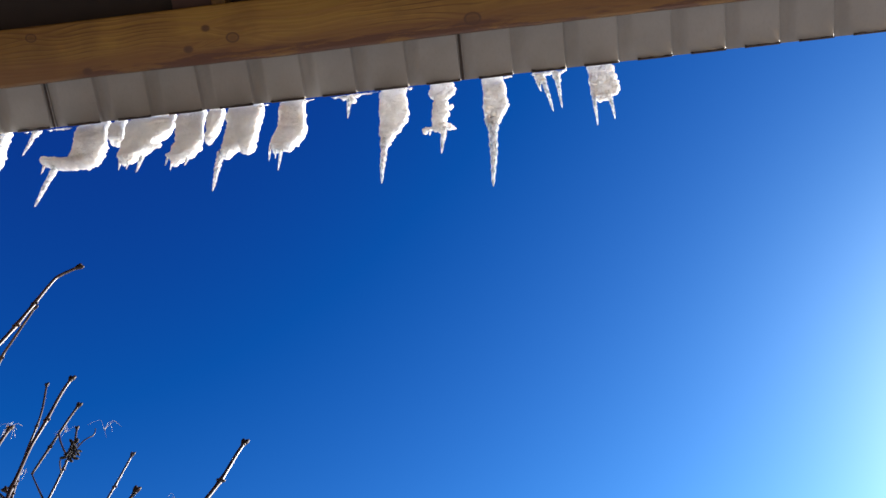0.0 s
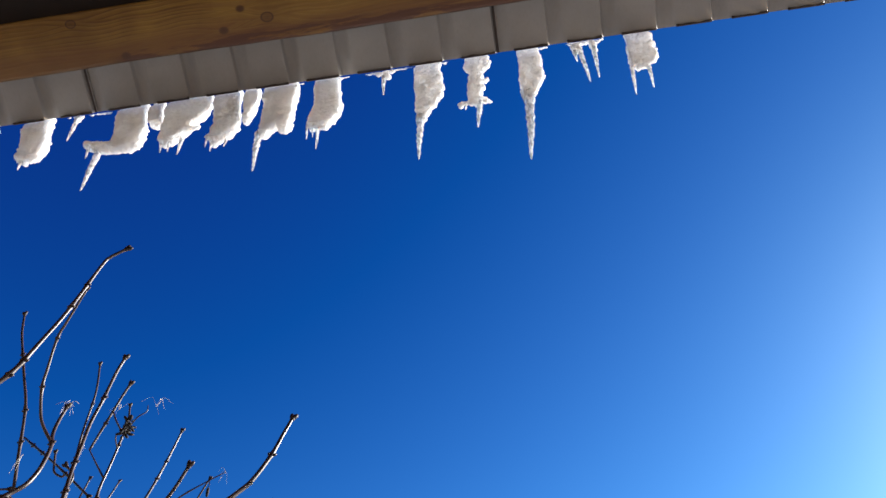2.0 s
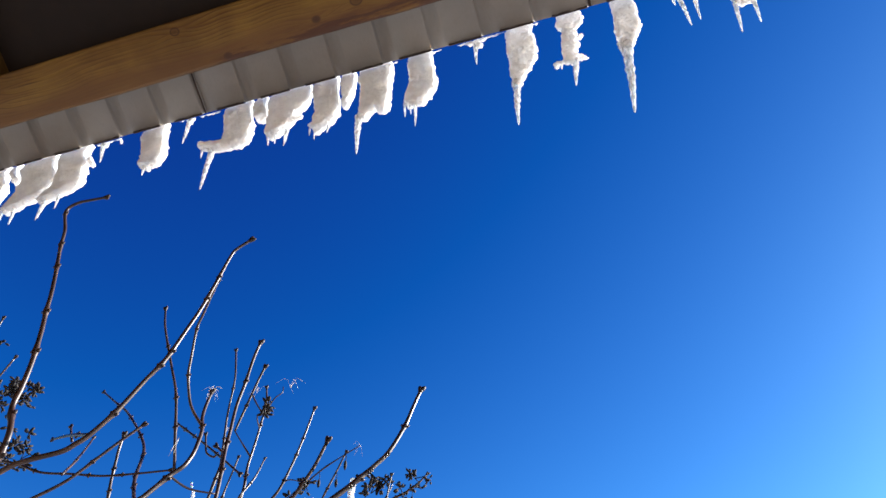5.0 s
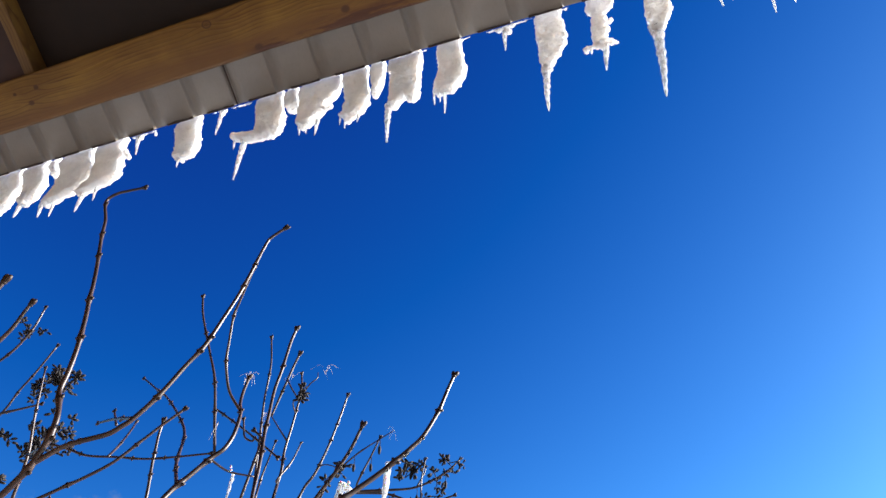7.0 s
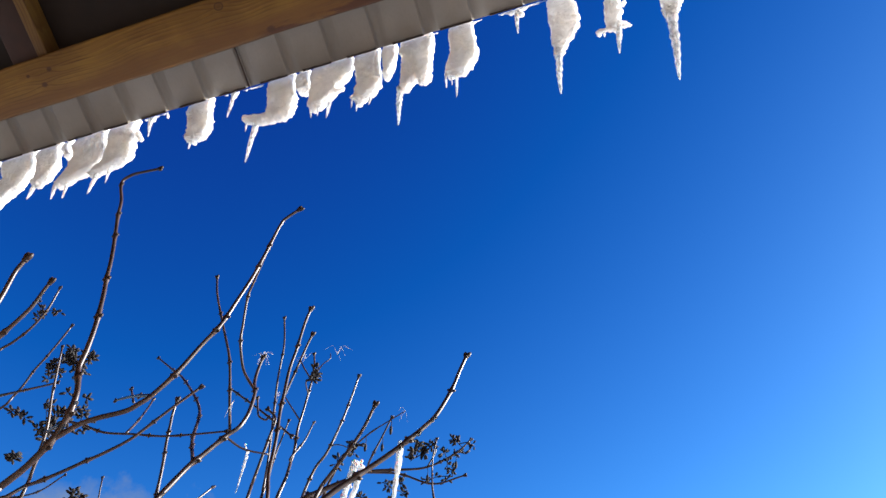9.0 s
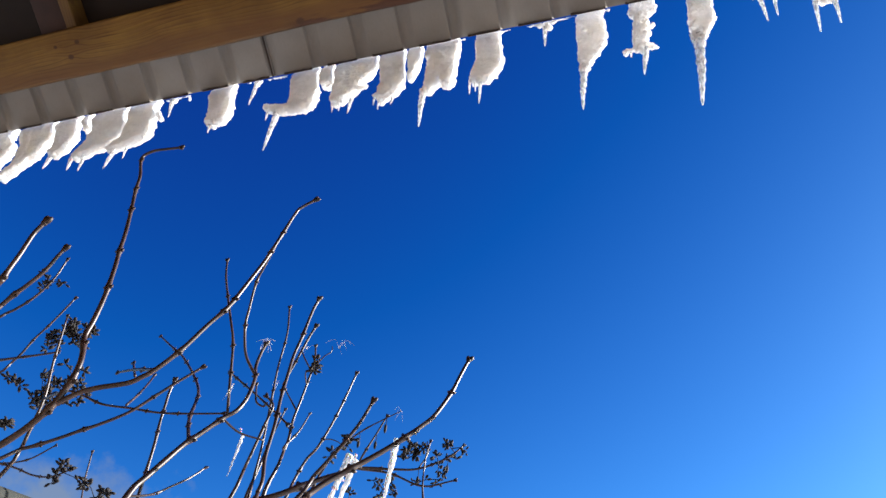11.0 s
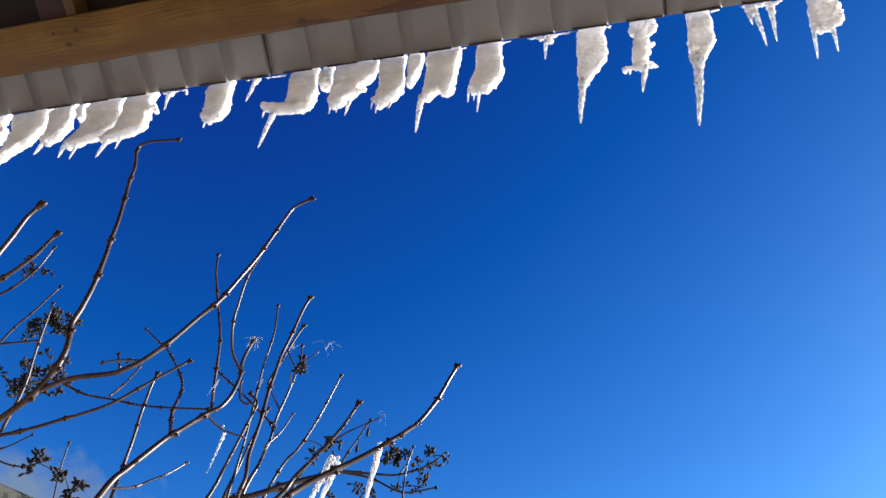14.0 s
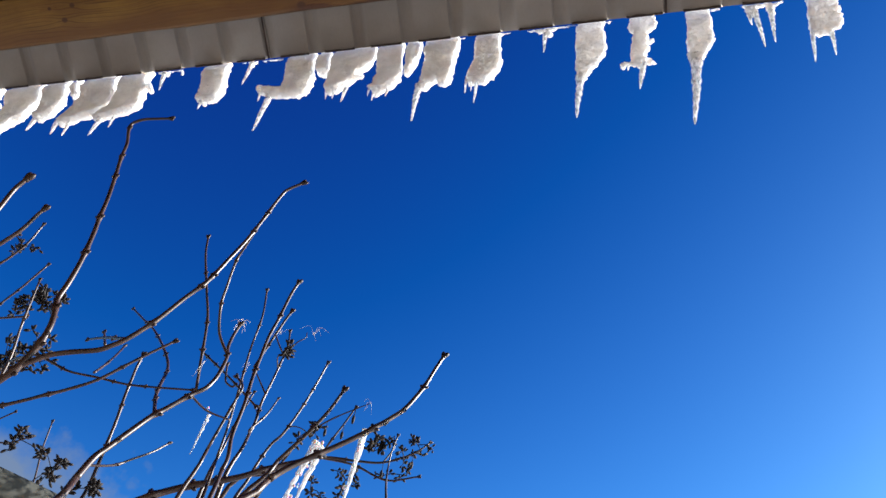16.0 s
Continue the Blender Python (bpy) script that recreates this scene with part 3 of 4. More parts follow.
limb("b1", 0.00476, 0.00221, (0.168, -0.39, 1.747), (0.193, -0.39, 1.765), (0.209, -0.39, 1.781), (0.225, -0.39, 1.801), (0.233, -0.39, 1.821), (0.238, -0.39, 1.838), (0.239, -0.39, 1.862), (0.235, -0.39, 1.882), (0.224, -0.39, 1.911), (0.226, -0.39, 1.941), (0.225, -0.39, 1.984), (0.218, -0.39, 2.037), (0.211, -0.39, 2.072), (0.206, -0.39, 2.106), (0.197, -0.39, 2.148), (0.182, -0.39, 2.209), (0.175, -0.39, 2.248), (0.161, -0.39, 2.284), (0.16, -0.39, 2.303), (0.178, -0.39, 2.311), (0.201, -0.39, 2.31), (0.233, -0.39, 2.307))
limb("b2", 0.00382, 0.00246, (0.233, -0.39, 1.802), (0.242, -0.384, 1.818), (0.254, -0.379, 1.828), (0.274, -0.373, 1.836), (0.307, -0.363, 1.846), (0.321, -0.358, 1.857), (0.333, -0.352, 1.871), (0.354, -0.34, 1.91), (0.373, -0.327, 1.96), (0.39, -0.318, 1.997), (0.402, -0.307, 2.051), (0.412, -0.298, 2.098), (0.418, -0.289, 2.147), (0.427, -0.278, 2.216), (0.434, -0.275, 2.233), (0.452, -0.27, 2.251))
limb("b4", 0.00485, 0.00266, (0.284, -0.27, 1.709), (0.278, -0.249, 1.748), (0.281, -0.235, 1.771), (0.287, -0.216, 1.804), (0.294, -0.196, 1.839), (0.303, -0.183, 1.86), (0.32, -0.16, 1.899), (0.332, -0.148, 1.918), (0.335, -0.138, 1.939), (0.334, -0.13, 1.96), (0.328, -0.118, 1.995), (0.317, -0.11, 2.023), (0.311, -0.1, 2.053), (0.309, -0.09, 2.084))
limb("b3", 0.0026, 0.0019, (0.323, -0.116, 2.002), (0.306, -0.129, 2.034), (0.3, -0.14, 2.062), (0.299, -0.151, 2.091), (0.304, -0.16, 2.114), (0.312, -0.174, 2.148), (0.318, -0.181, 2.167), (0.328, -0.188, 2.181), (0.344, -0.199, 2.206), (0.36, -0.21, 2.23))
limb("b5", 0.0026, 0.0019, (0.319, -0.156, 1.911), (0.314, -0.16, 1.958), (0.305, -0.165, 2.011), (0.296, -0.168, 2.049), (0.28, -0.171, 2.09), (0.261, -0.174, 2.138), (0.245, -0.178, 2.183), (0.237, -0.18, 2.219))
limb("b6", 0.0031, 0.0019, (0.297, -0.192, 1.846), (0.254, -0.156, 1.905), (0.22, -0.114, 1.976), (0.176, -0.086, 2.03), (0.1, -0.048, 2.104), (0.048, -0.027, 2.144), (-0.019, 0.0, 2.196))
limb("b7", 0.0041, 0.0031, (-0.111, 0.21, 1.911), (-0.114, 0.21, 1.969), (-0.119, 0.21, 2.049), (-0.127, 0.21, 2.112), (-0.13, 0.21, 2.156), (-0.132, 0.21, 2.186), (-0.13, 0.21, 2.219))
limb("b8", 0.0026, 0.002, (0.137, -0.33, 1.774), (0.154, -0.322, 1.783), (0.179, -0.311, 1.799), (0.198, -0.302, 1.813), (0.217, -0.292, 1.827), (0.247, -0.278, 1.852), (0.271, -0.264, 1.886), (0.291, -0.252, 1.915), (0.314, -0.24, 1.944))
limb("b9", 0.0022, 0.0016, (-0.008, -0.21, 1.94), (0.024, -0.203, 1.946), (0.058, -0.198, 1.938), (0.1, -0.19, 1.923), (0.152, -0.181, 1.917), (0.202, -0.171, 1.911), (0.25, -0.162, 1.911), (0.309, -0.15, 1.914))
limb("b10", 0.0018, 0.0015, (0.287, -0.33, 1.832), (0.269, -0.299, 1.865), (0.247, -0.264, 1.907), (0.23, -0.24, 1.937))
limb("b11", 0.0028, 0.0016, (0.331, -0.352, 1.875), (0.268, -0.322, 1.895), (0.218, -0.3, 1.908))
limb("b11b", 0.0022, 0.0018, (0.222, -0.27, 1.919), (0.179, -0.24, 1.964))
limb("b12", 0.00285, 0.00263, (0.308, -0.6, 1.835), (0.31, -0.6, 1.856), (0.313, -0.6, 1.877), (0.315, -0.6, 1.906), (0.322, -0.6, 1.923))
limb("b13", 0.00311, 0.00244, (0.158, -0.48, 1.91), (0.168, -0.48, 1.924), (0.185, -0.48, 1.942), (0.201, -0.48, 1.963), (0.21, -0.48, 1.988), (0.215, -0.48, 1.999))
limb("b14", 0.00367, 0.00244, (-0.677, 0.12, 2.418), (-0.648, 0.12, 2.431), (-0.605, 0.12, 2.466), (-0.573, 0.12, 2.522), (-0.562, 0.12, 2.586))
limb("b15", 0.0032, 0.00254, (-0.747, 0.26, 2.356), (-0.727, 0.26, 2.387), (-0.708, 0.26, 2.434), (-0.677, 0.26, 2.482), (-0.635, 0.26, 2.564))
limb("b16", 0.0031, 0.0021, (-0.441, 0.0, 2.176), (-0.351, 0.0, 2.179), (-0.285, 0.0, 2.182))
limb("b17", 0.0032, 0.0016, (-0.075, -0.15, 1.878), (-0.059, -0.167, 1.957), (-0.06, -0.183, 2.023), (-0.061, -0.2, 2.111))
limb("b20", 0.0065, 0.0046, (0.183, -0.05, 1.752), (0.21, -0.02, 1.789), (0.254, 0.01, 1.823), (0.325, 0.04, 1.856), (0.366, 0.07, 1.89), (0.411, 0.1, 1.92))
limb("b21", 0.0045, 0.0028, (0.526, -0.21, 1.746), (0.542, -0.194, 1.771), (0.56, -0.178, 1.793), (0.582, -0.161, 1.817), (0.605, -0.144, 1.843), (0.629, -0.126, 1.873), (0.641, -0.116, 1.89), (0.656, -0.104, 1.914), (0.672, -0.085, 1.962), (0.681, -0.069, 2.007), (0.688, -0.06, 2.035))
limb("b22", 0.00252, 0.00225, (0.53, -0.33, 1.701), (0.528, -0.324, 1.719), (0.517, -0.314, 1.752), (0.511, -0.303, 1.789), (0.508, -0.298, 1.81), (0.498, -0.285, 1.857), (0.494, -0.277, 1.889), (0.489, -0.267, 1.932), (0.489, -0.258, 1.97), (0.488, -0.246, 2.026), (0.49, -0.24, 2.053))
limb("b23", 0.0022, 0.0018, (0.299, 0.0, 1.874), (0.298, 0.0, 1.935), (0.292, 0.0, 2.022), (0.287, 0.0, 2.094), (0.287, 0.0, 2.169), (0.276, 0.0, 2.235))
limb("b24", 0.0029, 0.0018, (0.307, 0.06, 1.95), (0.309, 0.063, 1.975), (0.305, 0.069, 2.019), (0.308, 0.075, 2.065), (0.31, 0.081, 2.113), (0.311, 0.086, 2.156), (0.303, 0.09, 2.197))
limb("b25", 0.0036, 0.0027, (0.126, 0.42, 2.048), (0.133, 0.428, 2.086), (0.143, 0.434, 2.118), (0.161, 0.442, 2.152), (0.181, 0.456, 2.228), (0.195, 0.47, 2.308), (0.205, 0.48, 2.373))
limb("b26", 0.0035, 0.0028, (0.413, 0.0, 1.87), (0.429, 0.002, 1.893), (0.455, 0.005, 1.931), (0.477, 0.008, 1.97), (0.493, 0.01, 2.01))
limb("b27", 0.0026, 0.001, (0.286, 0.25, 1.989), (0.312, 0.25, 2.037), (0.36, 0.25, 2.08), (0.416, 0.25, 2.11), (0.448, 0.25, 2.125))
limb("b27b", 0.0025, 0.0017, (0.362, 0.25, 1.997), (0.372, 0.25, 2.017), (0.399, 0.25, 2.075), (0.416, 0.25, 2.113))
limb("b28", 0.002, 0.002, (0.178, 0.0, 2.094), (0.278, -0.025, 2.018), (0.369, -0.05, 1.944))
limb("b28b", 0.0019, 0.0011, (0.306, 0.065, 2.041), (0.285, 0.065, 2.068), (0.265, 0.065, 2.095))
limb("b29", 0.0022, 0.0015, (0.311, 0.02, 1.92), (0.314, 0.047, 1.952), (0.321, 0.073, 1.995), (0.319, 0.1, 2.045))
limb("b30", 0.002, 0.0013, (0.321, -0.16, 1.896), (0.337, -0.13, 1.889), (0.365, -0.1, 1.889))
limb("b31", 0.0028, 0.0021, (0.309, -0.05, 1.863), (0.327, -0.05, 1.95), (0.332, -0.05, 1.981), (0.315, -0.05, 2.0))
limb("b32", 0.0035, 0.0018, (0.253, 0.3, 1.997), (0.334, 0.316, 2.03), (0.406, 0.332, 2.033), (0.464, 0.348, 2.039), (0.522, 0.364, 2.069), (0.55, 0.38, 2.103))
limb("b33", 0.0027, 0.0018, (0.317, 0.35, 2.046), (0.399, 0.35, 2.032), (0.477, 0.35, 2.001), (0.546, 0.35, 2.011))
limb("b34", 0.0018, 0.0013, (0.459, 0.36, 2.044), (0.478, 0.36, 2.08), (0.473, 0.36, 2.107))
limb("b38", 0.0017, 0.0015, (0.29, -0.25, 1.731), (0.294, -0.225, 1.749), (0.3, -0.2, 1.771), (0.306, -0.175, 1.794), (0.309, -0.15, 1.821))
limb("b39", 0.0025, 0.002, (-0.429, 0.4, 1.941), (-0.441, 0.4, 1.994), (-0.463, 0.4, 2.068), (-0.476, 0.4, 2.143))
limb("b40", 0.003, 0.0018, (-0.679, 0.3, 2.081), (-0.594, 0.3, 2.06), (-0.529, 0.3, 2.039), (-0.471, 0.3, 2.033), (-0.416, 0.3, 2.049))
limb("b41", 0.0024, 0.0018, (-0.673, 0.3, 2.073), (-0.571, 0.3, 2.08), (-0.501, 0.3, 2.115))
limb("b42", 0.0019, 0.0015, (0.275, 0.05, 1.947), (0.279, 0.05, 1.969), (0.288, 0.05, 2.003), (0.294, 0.05, 2.028))
limb("b43", 0.0015, 0.0015, (0.533, 0.2, 1.961), (0.534, 0.2, 1.992), (0.54, 0.2, 2.024))
limb("b44", 0.0016, 0.001, (0.17, 0.44, 2.166), (0.196, 0.433, 2.163), (0.224, 0.427, 2.149), (0.247, 0.42, 2.125))
limb("b45", 0.0016, 0.0016, (0.299, 0.05, 2.172), (0.309, 0.05, 2.143), (0.327, 0.05, 2.117))
limb("b46", 0.0014, 0.0012, (0.298, 0.05, 2.104), (0.319, 0.05, 2.109), (0.333, 0.05, 2.119))
limb("b47", 0.0016, 0.0009, (0.334, 0.05, 2.126), (0.347, 0.053, 2.143), (0.361, 0.057, 2.158), (0.359, 0.06, 2.173))
limb("b35", 0.0023, 0.0025, (0.267, 0.065, 2.099), (0.277, 0.065, 2.136), (0.288, 0.065, 2.173), (0.297, 0.065, 2.204), (0.306, 0.065, 2.229))
limb("b37", 0.0019, 0.0017, (0.313, -0.03, 1.997), (0.298, -0.03, 1.993), (0.282, -0.03, 2.003), (0.276, -0.03, 2.021), (0.272, -0.03, 2.038))


shrub = tagged(new("lilac_shrub"), "bare leafless lilac shrub with buds, dry seed heads and ice", "shrub")
shrub.location = (0.15, 0.25, 0.0)
FOOT = Vector((0.15, 0.25, 0.0))


def add(name, bm, material, label="", parent=shrub, smooth=True):
    ob = part(name, bm, material, parent, label, smooth)
    ob.matrix_parent_inverse = Matrix.Translation(-FOOT)
    return ob


def twig(points, r0, r1, seed, buds=True):
    rnd = random.Random(seed * 7 + 1)
    path = [Vector(p) for p in smooth_path(points, 7)]
    length = [0.0]
    for a, b in zip(path, path[1:]):
        length.append(length[-1] + (b - a).length)
    total = length[-1]
    gap = rnd.uniform(0.075, 0.10)
    marks = [total - gap * k * (1 + 0.15 * rnd.uniform(-1, 1)) for k in range(1, int(total / gap) + 1)]
    radii = []
    for s in length:
        t = s / total
        r = r0 + (r1 - r0) * t
        r *= 1 + 0.05 * noise.noise(Vector((s * 40, seed, 0))) + sum(0.40 * math.exp(-((s - m) / 0.006) ** 2) for m in marks)
        radii.append(r)
    bm = bmesh.new()
    tube(bm, path, radii, 10)
    ob = add("branch", bm, BARK)
    if not buds:
        return ob
    end, way = path[-1], (path[-1] - path[-3]).normalized()
    side = way.cross(Vector((0, 1, 0))).normalized()
    bm = bmesh.new()
    for sgn in (-1, 1):
        d = (way + side * 0.45 * sgn).normalized()
        blob(bm, end + d * r1 * 1.7, r1 * 1.65, (0.85, 0.85, 1.7), d.to_track_quat("Z", "Y").to_matrix().to_4x4(), 2)
    blob(bm, end, r1 * 1.5, (1, 1, 1), None, 2)
    b = part("terminal_bud", bm, BUD, ob, "dark brown paired end buds")
    for m in marks:
        i = min(range(len(length)), key=lambda k: abs(length[k] - m))
        if i < 2 or i > len(path) - 3:
            continue
        d0 = (path[i + 1] - path[i - 1]).normalized()
        s0 = d0.cross(Vector((0, 1, 0))).normalized()
        bm = bmesh.new()
        for sgn in (-1, 1):
            d = (d0 * 0.7 + s0 * sgn).normalized()
            blob(bm, path[i] + s0 * sgn * radii[i] * 0.85, max(radii[i] * 0.75, 0.0020), (0.8, 0.8, 1.5), d.to_track_quat("Z", "Y").to_matrix().to_4x4())
        part("bud", bm, BUD, ob)
    return ob


# side twigs spring from these limbs
LIMB = {"b2": "b1", "b3": "b4", "b5": "b4", "b6": "b4", "b9": "b17", "b11": "b2", "b28b": "b24", "b29": "b24", "b30": "b4", "b34": "b32", "b33": "b32", "b35": "b28b", "b37": "b28", "b27b": "b32", "b45": "b35", "b46": "b24", "b47": "b24", "b38": "b4", "b44": "b25"}
for name, limb in LIMB.items():
    line = smooth_path(TWIGS[limb][0], 7)
    start = np.array(TWIGS[name][0][0])
    TWIGS[name][0][0] = tuple(float(v) for v in min(line, key=lambda q: np.linalg.norm(q - start)))

for seed, (name, (points, r0, r1)) in enumerate(TWIGS.items()):
    twig(points, r0, r1, seed, r1 > 0.00145)

# stems out of sight down to the ground
for key in ("b1", "b4", "b20", "b21", "b12", "b13", "b14", "b15", "b16", "b17", "b8", "b7", "b22", "b23", "b24", "b25", "b26", "b27", "b31", "b32", "b39", "b40", "b41", "b42", "b43"):
    points, r0, r1 = TWIGS[key]
    a, b = Vector(points[0]), Vector(points[1])
    d = (a - b).normalized()
    foot = FOOT + Vector((random.uniform(-0.12, 0.12), random.uniform(-0.1, 0.1), -0.05))
    mid = a + d * 0.12 + Vector((0, 0.0, -0.12))
    low = (mid + foot) / 2 + Vector((0, 0.03, -0.1))
    bm = bmesh.new()
    path = smooth_path([a, mid, low, foot], 7)
    tube(bm, path, [r0 + (max(r0 * 1.3, 0.009) - r0) * i / len(path) for i in range(len(path))], 8)
    add("stem", bm, BARK)


def seed_head(c, spread, count, seed, size=1.0):
    rnd = random.Random(seed)
    bm = bmesh.new()
    c = Vector(c)
    for _ in range(max(2, count // 4)):
        e = c + Vector((rnd.gauss(0, 1) * spread[0], rnd.gauss(0, 1) * 0.02, rnd.gauss(0, 1) * spread[1]))
        mid = (c + e) / 2 + Vector((0, 0, 0.006))
        tube(bm, [c, mid, e], [0.0012, 0.0010, 0.0007], 5)
        for _ in range(rnd.randint(7, 11)):
            t = rnd.uniform(0.45, 1.0) ** 0.7
            q = c.lerp(mid, 2 * t) if t < 0.5 else mid.lerp(e, 2 * t - 1)
            d = Vector((rnd.uniform(-1, 1), rnd.uniform(-1, 1), rnd.uniform(-0.7, 1))).normalized()
            r = rnd.uniform(0.0034, 0.0062) * size
            tube(bm, [q, q + d * 0.006], [0.0006, 0.0006], 4)
            blob(bm, q + d * (0.005 + r * 1.2), r, (0.8, 0.6, 1.5), d.to_track_quat("Z", "Y").to_matrix().to_4x4())
    return tagged(add("seed_head", bm, HUSK, "dry dark brown seed capsules"), kind="stuff")


for k, (c, spread, count) in enumerate((
        ((-0.735, 0.4, 2.548), (0.028, 0.032), 52), ((-0.746, 0.3, 2.316), (0.022, 0.014), 14), ((-0.61, 0.3, 2.275), (0.02, 0.022), 18), ((-0.513, 0.3, 2.261), (0.02, 0.014), 14), ((-0.693, 0.3, 2.191), (0.024, 0.018), 16), ((-0.646, 0.3, 2.251), (0.02, 0.02), 12), ((-0.505, 0.3, 2.309), (0.008, 0.014), 6), ((-0.815, 0.4, 2.530), (0.040, 0.024), 30), ((-0.665, 0.4, 2.545), (0.014, 0.008), 8),
        ((-0.69, 0.35, 2.300), (0.040, 0.034), 40), ((-0.60, 0.35, 2.345), (0.022, 0.022), 14), ((-0.452, 0.3, 2.047), (0.034, 0.016), 26),
        ((-0.311, 0.3, 1.973), (0.035, 0.034), 32), ((-0.089, 0.2, 1.89), (0.026, 0.016), 16), ((-0.837, 0.3, 2.686), (0.040, 0.020), 20),
        ((0.435, 0.35, 2.064), (0.010, 0.020), 10), ((0.527, 0.37, 2.093), (0.030, 0.010), 18), ((0.505, 0.36, 2.051), (0.014, 0.018), 14),
        ((0.518, 0.36, 2.017), (0.034, 0.012), 14), ((0.41, 0.3, 1.975), (0.020, 0.024), 24), ((0.338, 0.3, 1.954), (0.020, 0.018), 14),
        ((0.47, 0.35, 2.085), (0.008, 0.012), 6),
        ((0.346, 0.03, 2.1), (0.006, 0.010), 6), ((0.346, 0.04, 2.12), (0.006, 0.010), 6),
        ((0.436, 0.03, 1.94), (0.016, 0.014), 14), ((0.497, 0.2, 2.0), (0.012, 0.020), 14))):
    seed_head(c, spread, count, 40 + k, 0.8 if c[0] > 0.3 else 0.42 if c[0] > 0.0 else 1.2)


def dead_leaf(c, seed):
    rnd = random.Random(seed)
    bm = bmesh.new()
    c = Vector(c)
    n = 5
    rows = []
    for i in range(n + 1):
        t = i / n
        w = 0.007 * math.sin(math.pi * (0.12 + 0.83 * t))
        rows.append([bm.verts.new(c + Vector((w * u + 0.004 * math.sin(4 * t), 0.006 * abs(u) + 0.003 * math.sin(7 * t), -0.034 * t))) for u in (-1, -0.4, 0.4, 1)])
    for a, b in zip(rows, rows[1:]):
        for j in range(3):
            bm.faces.new((a[j], a[j + 1], b[j + 1], b[j]))
    bmesh.ops.solidify(bm, geom=bm.faces[:], thickness=0.0006)
    return add("dead_leaf", bm, HUSK, "curled brown dead leaf")


for key, along in (("b27", 2), ("b27", 3), ("b27b", 2), ("b27b", 3), ("b32", 3), ("b32", 4)):
    q = Vector(TWIGS[key][0][along])
    bm = bmesh.new()
    tube(bm, [q, q + Vector((0.002, 0, -0.010)), q + Vector((0.001, 0, -0.018))], [0.0008, 0.0007, 0.0007], 5)
    blob(bm, q + Vector((0.001, 0, -0.026)), 0.0045, (0.75, 0.75, 2.1), None, 2)
    add("seed_pod", bm, HUSK, "dry pod hanging from a twig")
dead_leaf((0.440, 0.33, 2.100), 1), dead_leaf((0.452, 0.34, 2.090), 2)


def frayed_fibre(c, count, reach, seed):
    rnd = random.Random(seed)
    bm = bmesh.new()
    c = Vector(c)
    for _ in range(count):
        d = Vector((rnd.uniform(-1, 1), rnd.uniform(-0.5, 0.5), rnd.uniform(-0.8, 1))) * reach * rnd.uniform(0.4, 1)
        tube(bm, smooth_path([c, c + d * 0.5 + Vector((0, 0, 0.2 * reach)), c + d + Vector((rnd.uniform(-0.3, 0.3) * reach, 0, -0.25 * reach))], 3), [0.00024] * 7, 4)
    return tagged(add("fibre_tuft", bm, FIBRE, "pale frayed bark fibres"), kind="stuff")


def tip(key, dx=0.0, dz=0.0):
    return Vector(TWIGS[key][0][-1]) + Vector((dx, 0, dz))


frayed_fibre(tip("b4"), 15, 0.026, 3)
frayed_fibre(tip("b24", -0.02, -0.005), 7, 0.03, 4)
frayed_fibre(tip("b24", 0.055, -0.01), 6, 0.05, 5)
frayed_fibre(tip("b28b", -0.02, 0.0), 5, 0.03, 6)
frayed_fibre(tip("b5", 0.1, -0.27), 3, 0.03, 8)
frayed_fibre(tip("b27"), 4, 0.03, 9)


def branch_ice(top, bottom, r, seed):
    rnd = random.Random(seed)
    a, b = Vector(top), Vector(bottom)
    bm = bmesh.new()
    n = 22
    path = [a.lerp(b, i / n) + Vector((rnd.uniform(-1, 1), rnd.uniform(-1, 1), 0)) * r * 0.15 for i in range(n + 1)]
    tube(bm, path, [r * (1 - 0.75 * i / n) * (1 + 0.25 * rnd.uniform(-1, 1)) for i in range(n + 1)], 9)
    return add("icicle", bm, ICE, "sparkling icicle hanging from a twig")


branch_ice((0.488, -0.03, 1.890), (0.452, -0.03, 1.765), 0.0062, 1)
branch_ice((0.500, -0.03, 1.882), (0.474, -0.03, 1.770), 0.0055, 2)
branch_ice((0.572, -0.04, 1.910), (0.560, -0.04, 1.770), 0.0055, 3)
branch_ice((0.274, -0.03, 1.936), (0.266, -0.03, 1.862), 0.0034, 4)


BEAD = Nodes("frosted_ice_bead", Roughness=0.22, IOR=1.31, Subsurface_Weight=0.6, Subsurface_Scale=0.006, Transmission_Weight=0.35, Specular_IOR_Level=1.0).mat
BEAD.node_tree.nodes["Principled BSDF"].inputs["Base Color"].default_value = (0.95, 0.97, 1.0, 1)


def bead_row(a, b, count, r, spread, seed):
    rnd = random.Random(seed)
    a, b = Vector(a), Vector(b)
    for _ in range(count):
        q = a.lerp(b, rnd.random()) + Vector((rnd.gauss(0, 1), rnd.gauss(0, 1), rnd.gauss(0, 1))) * spread
        bm = bmesh.new()
        blob(bm, q, r * rnd.uniform(0.55, 1.15), (1, 1, 1.15), None, 2)
        add("ice_bead", bm, BEAD, "sparkling frozen drop on a twig")


bead_row((0.496, -0.035, 1.886), (0.462, -0.03, 1.790), 16, 0.0028, 0.004, 5)
bead_row((0.573, -0.045, 1.905), (0.562, -0.045, 1.785), 7, 0.0028, 0.002, 6)
bead_row((0.280, -0.05, 1.940), (0.276, -0.05, 1.915), 2, 0.0028, 0.002, 7)


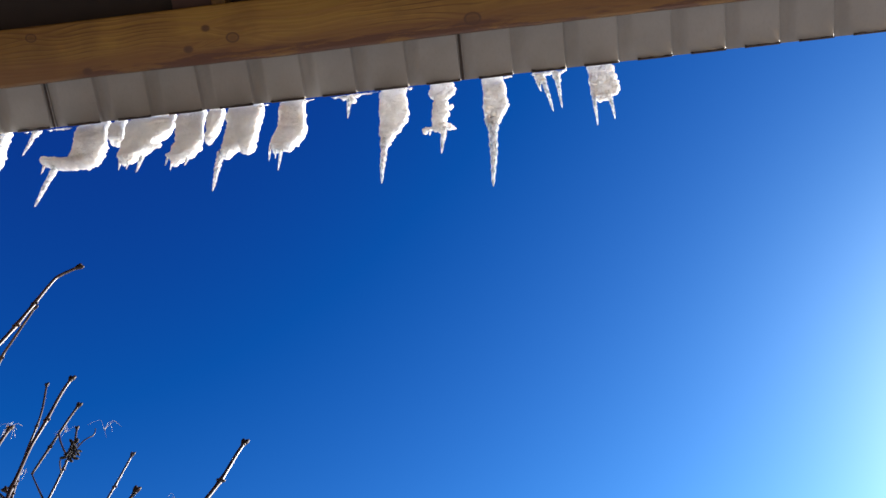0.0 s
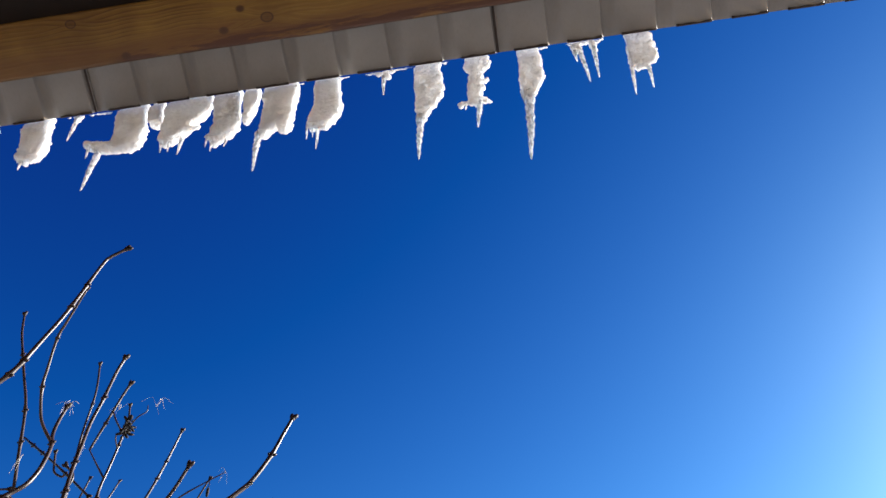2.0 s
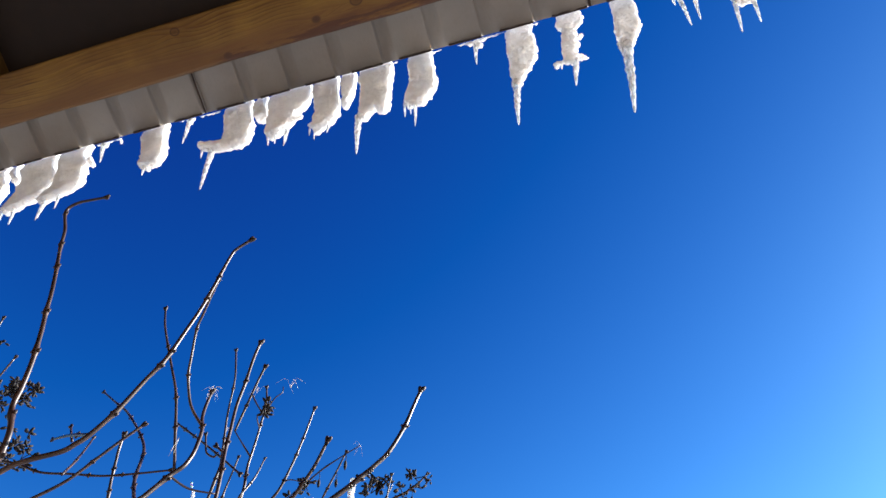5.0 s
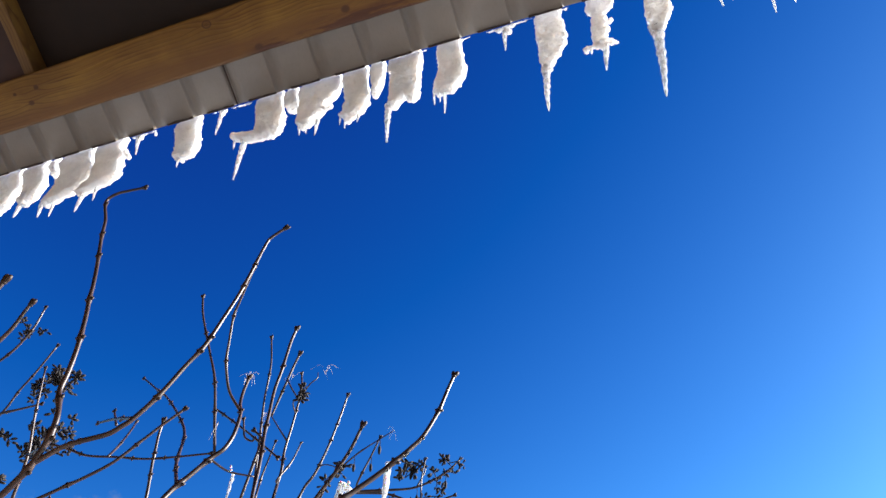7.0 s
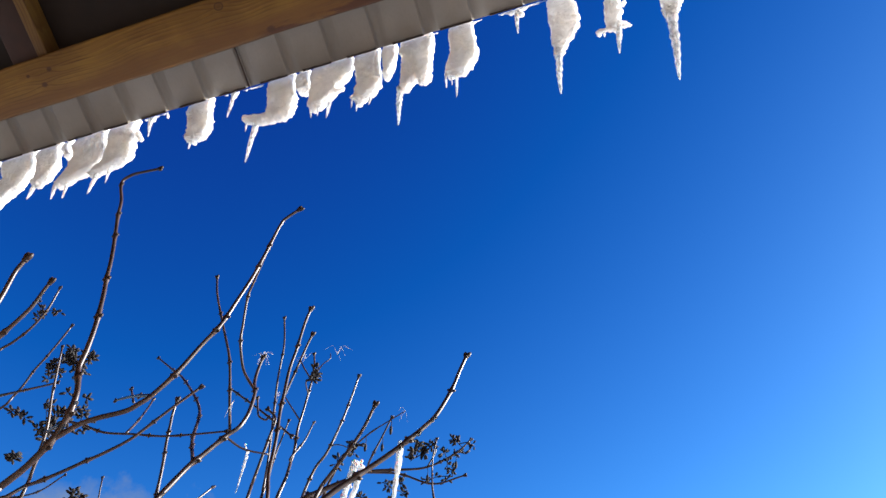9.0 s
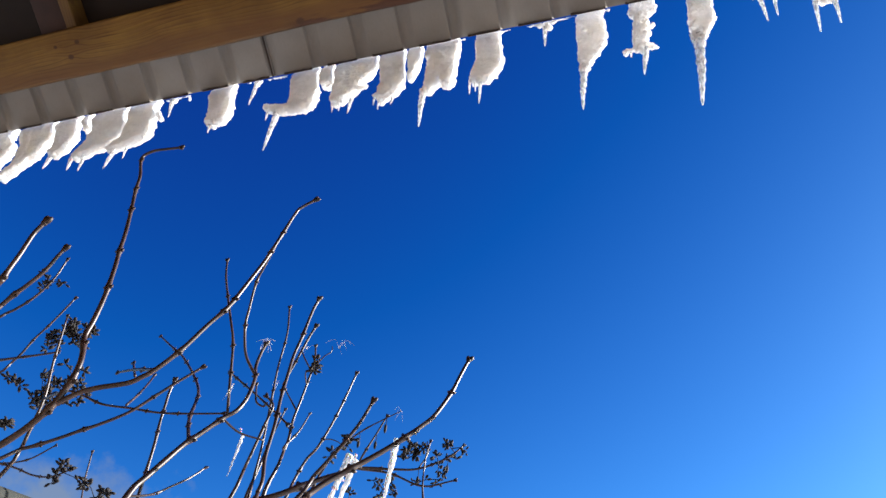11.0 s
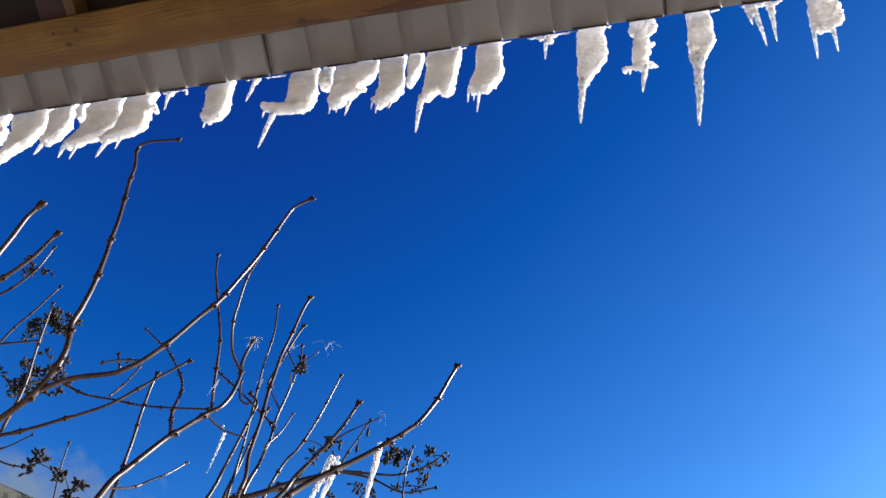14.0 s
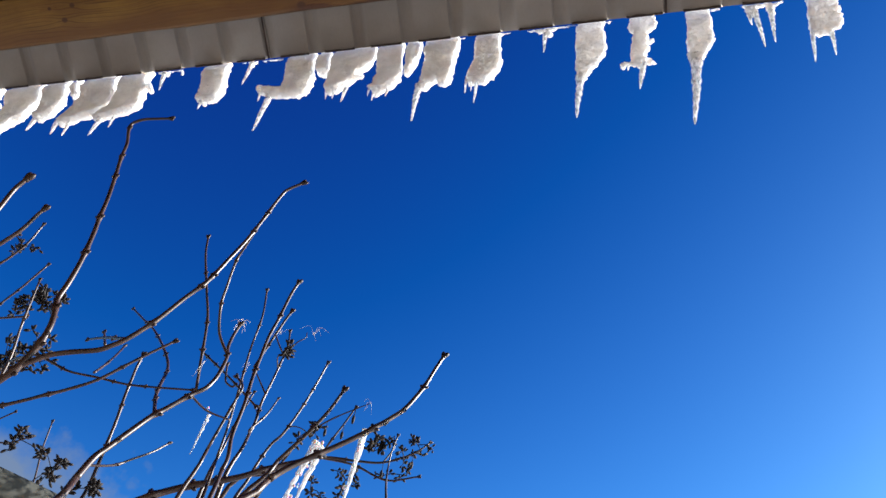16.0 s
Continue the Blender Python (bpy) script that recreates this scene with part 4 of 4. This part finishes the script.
def drop_row(points, count, r, seed):
    rnd = random.Random(seed)
    path = smooth_path(points, 8)
    for _ in range(count):
        p = Vector(path[rnd.randrange(len(path))])
        bm = bmesh.new()
        blob(bm, p + Vector((0, -0.003, -0.006)), r * rnd.uniform(0.6, 1.1), (1, 1, 1.25), None, 2)
        add("water_drop", bm, WATER, "clear hanging meltwater drop")


drop_row(TWIGS["b21"][0][4:8], 9, 0.0030, 1)
drop_row(TWIGS["b26"][0], 8, 0.0030, 2)

# ---- grey rail at the side ----
rail = tagged(new("railing"), "weathered grey wooden railing beside the shrub", "railing")
bm = box(bmesh.new(), (-0.10, -0.75, 1.742), (-0.0, 0.85, 1.787), 0.016)
for v in bm.verts:
    v.co.z += 0.125 * (v.co.y + 0.145)
part("handrail", bm, GREY, rail)
for y in (-0.62, 0.72):
    bm = box(bmesh.new(), (-0.09, y - 0.04, -0.1), (-0.01, y + 0.04, 1.742 + 0.125 * (y + 0.145)), 0.005)
    part("post", bm, GREY, rail)

# ---- far cloud low in the sky ----
n = Nodes("cloud_vapour")
n.tree.nodes.remove(n.bsdf)
v = n.coords((1, 1, 1))
puff = n.noise(v, 0.035, 6, 0.6)
grad = n.add("VectorMath")
grad.operation = "LENGTH"
n.link(n.coords((1 / 95.0, 1 / 46.0, 1)), grad.inputs[0])
body = n.math("SUBTRACT", n.math("MULTIPLY", puff, 1.9), grad.outputs["Value"])
cover = n.ramp(body, [(0.05, (0, 0, 0)), (0.75, (0.75, 0.75, 0.75))])
glow, clear, both = n.add("Emission", Color=(0.62, 0.78, 1.0, 1), Strength=0.36), n.add("BsdfTransparent"), n.add("MixShader")
n.link(cover, both.inputs[0]).link(clear.outputs[0], both.inputs[1]).link(glow.outputs[0], both.inputs[2])
n.link(both.outputs[0], n.tree.nodes["Material Output"].inputs["Surface"])
bm = bmesh.new()
bmesh.ops.create_grid(bm, x_segments=4, y_segments=4, size=110)
cloud = thing("cloud", bm, n.mat, "thin white cloud far off in the blue sky", "cloud", kind="structure")
cloud.matrix_world = look((-403, 409, 167), (1.0, -1.1, 1.4)) @ Matrix.Rotation(math.pi, 4, "Y")
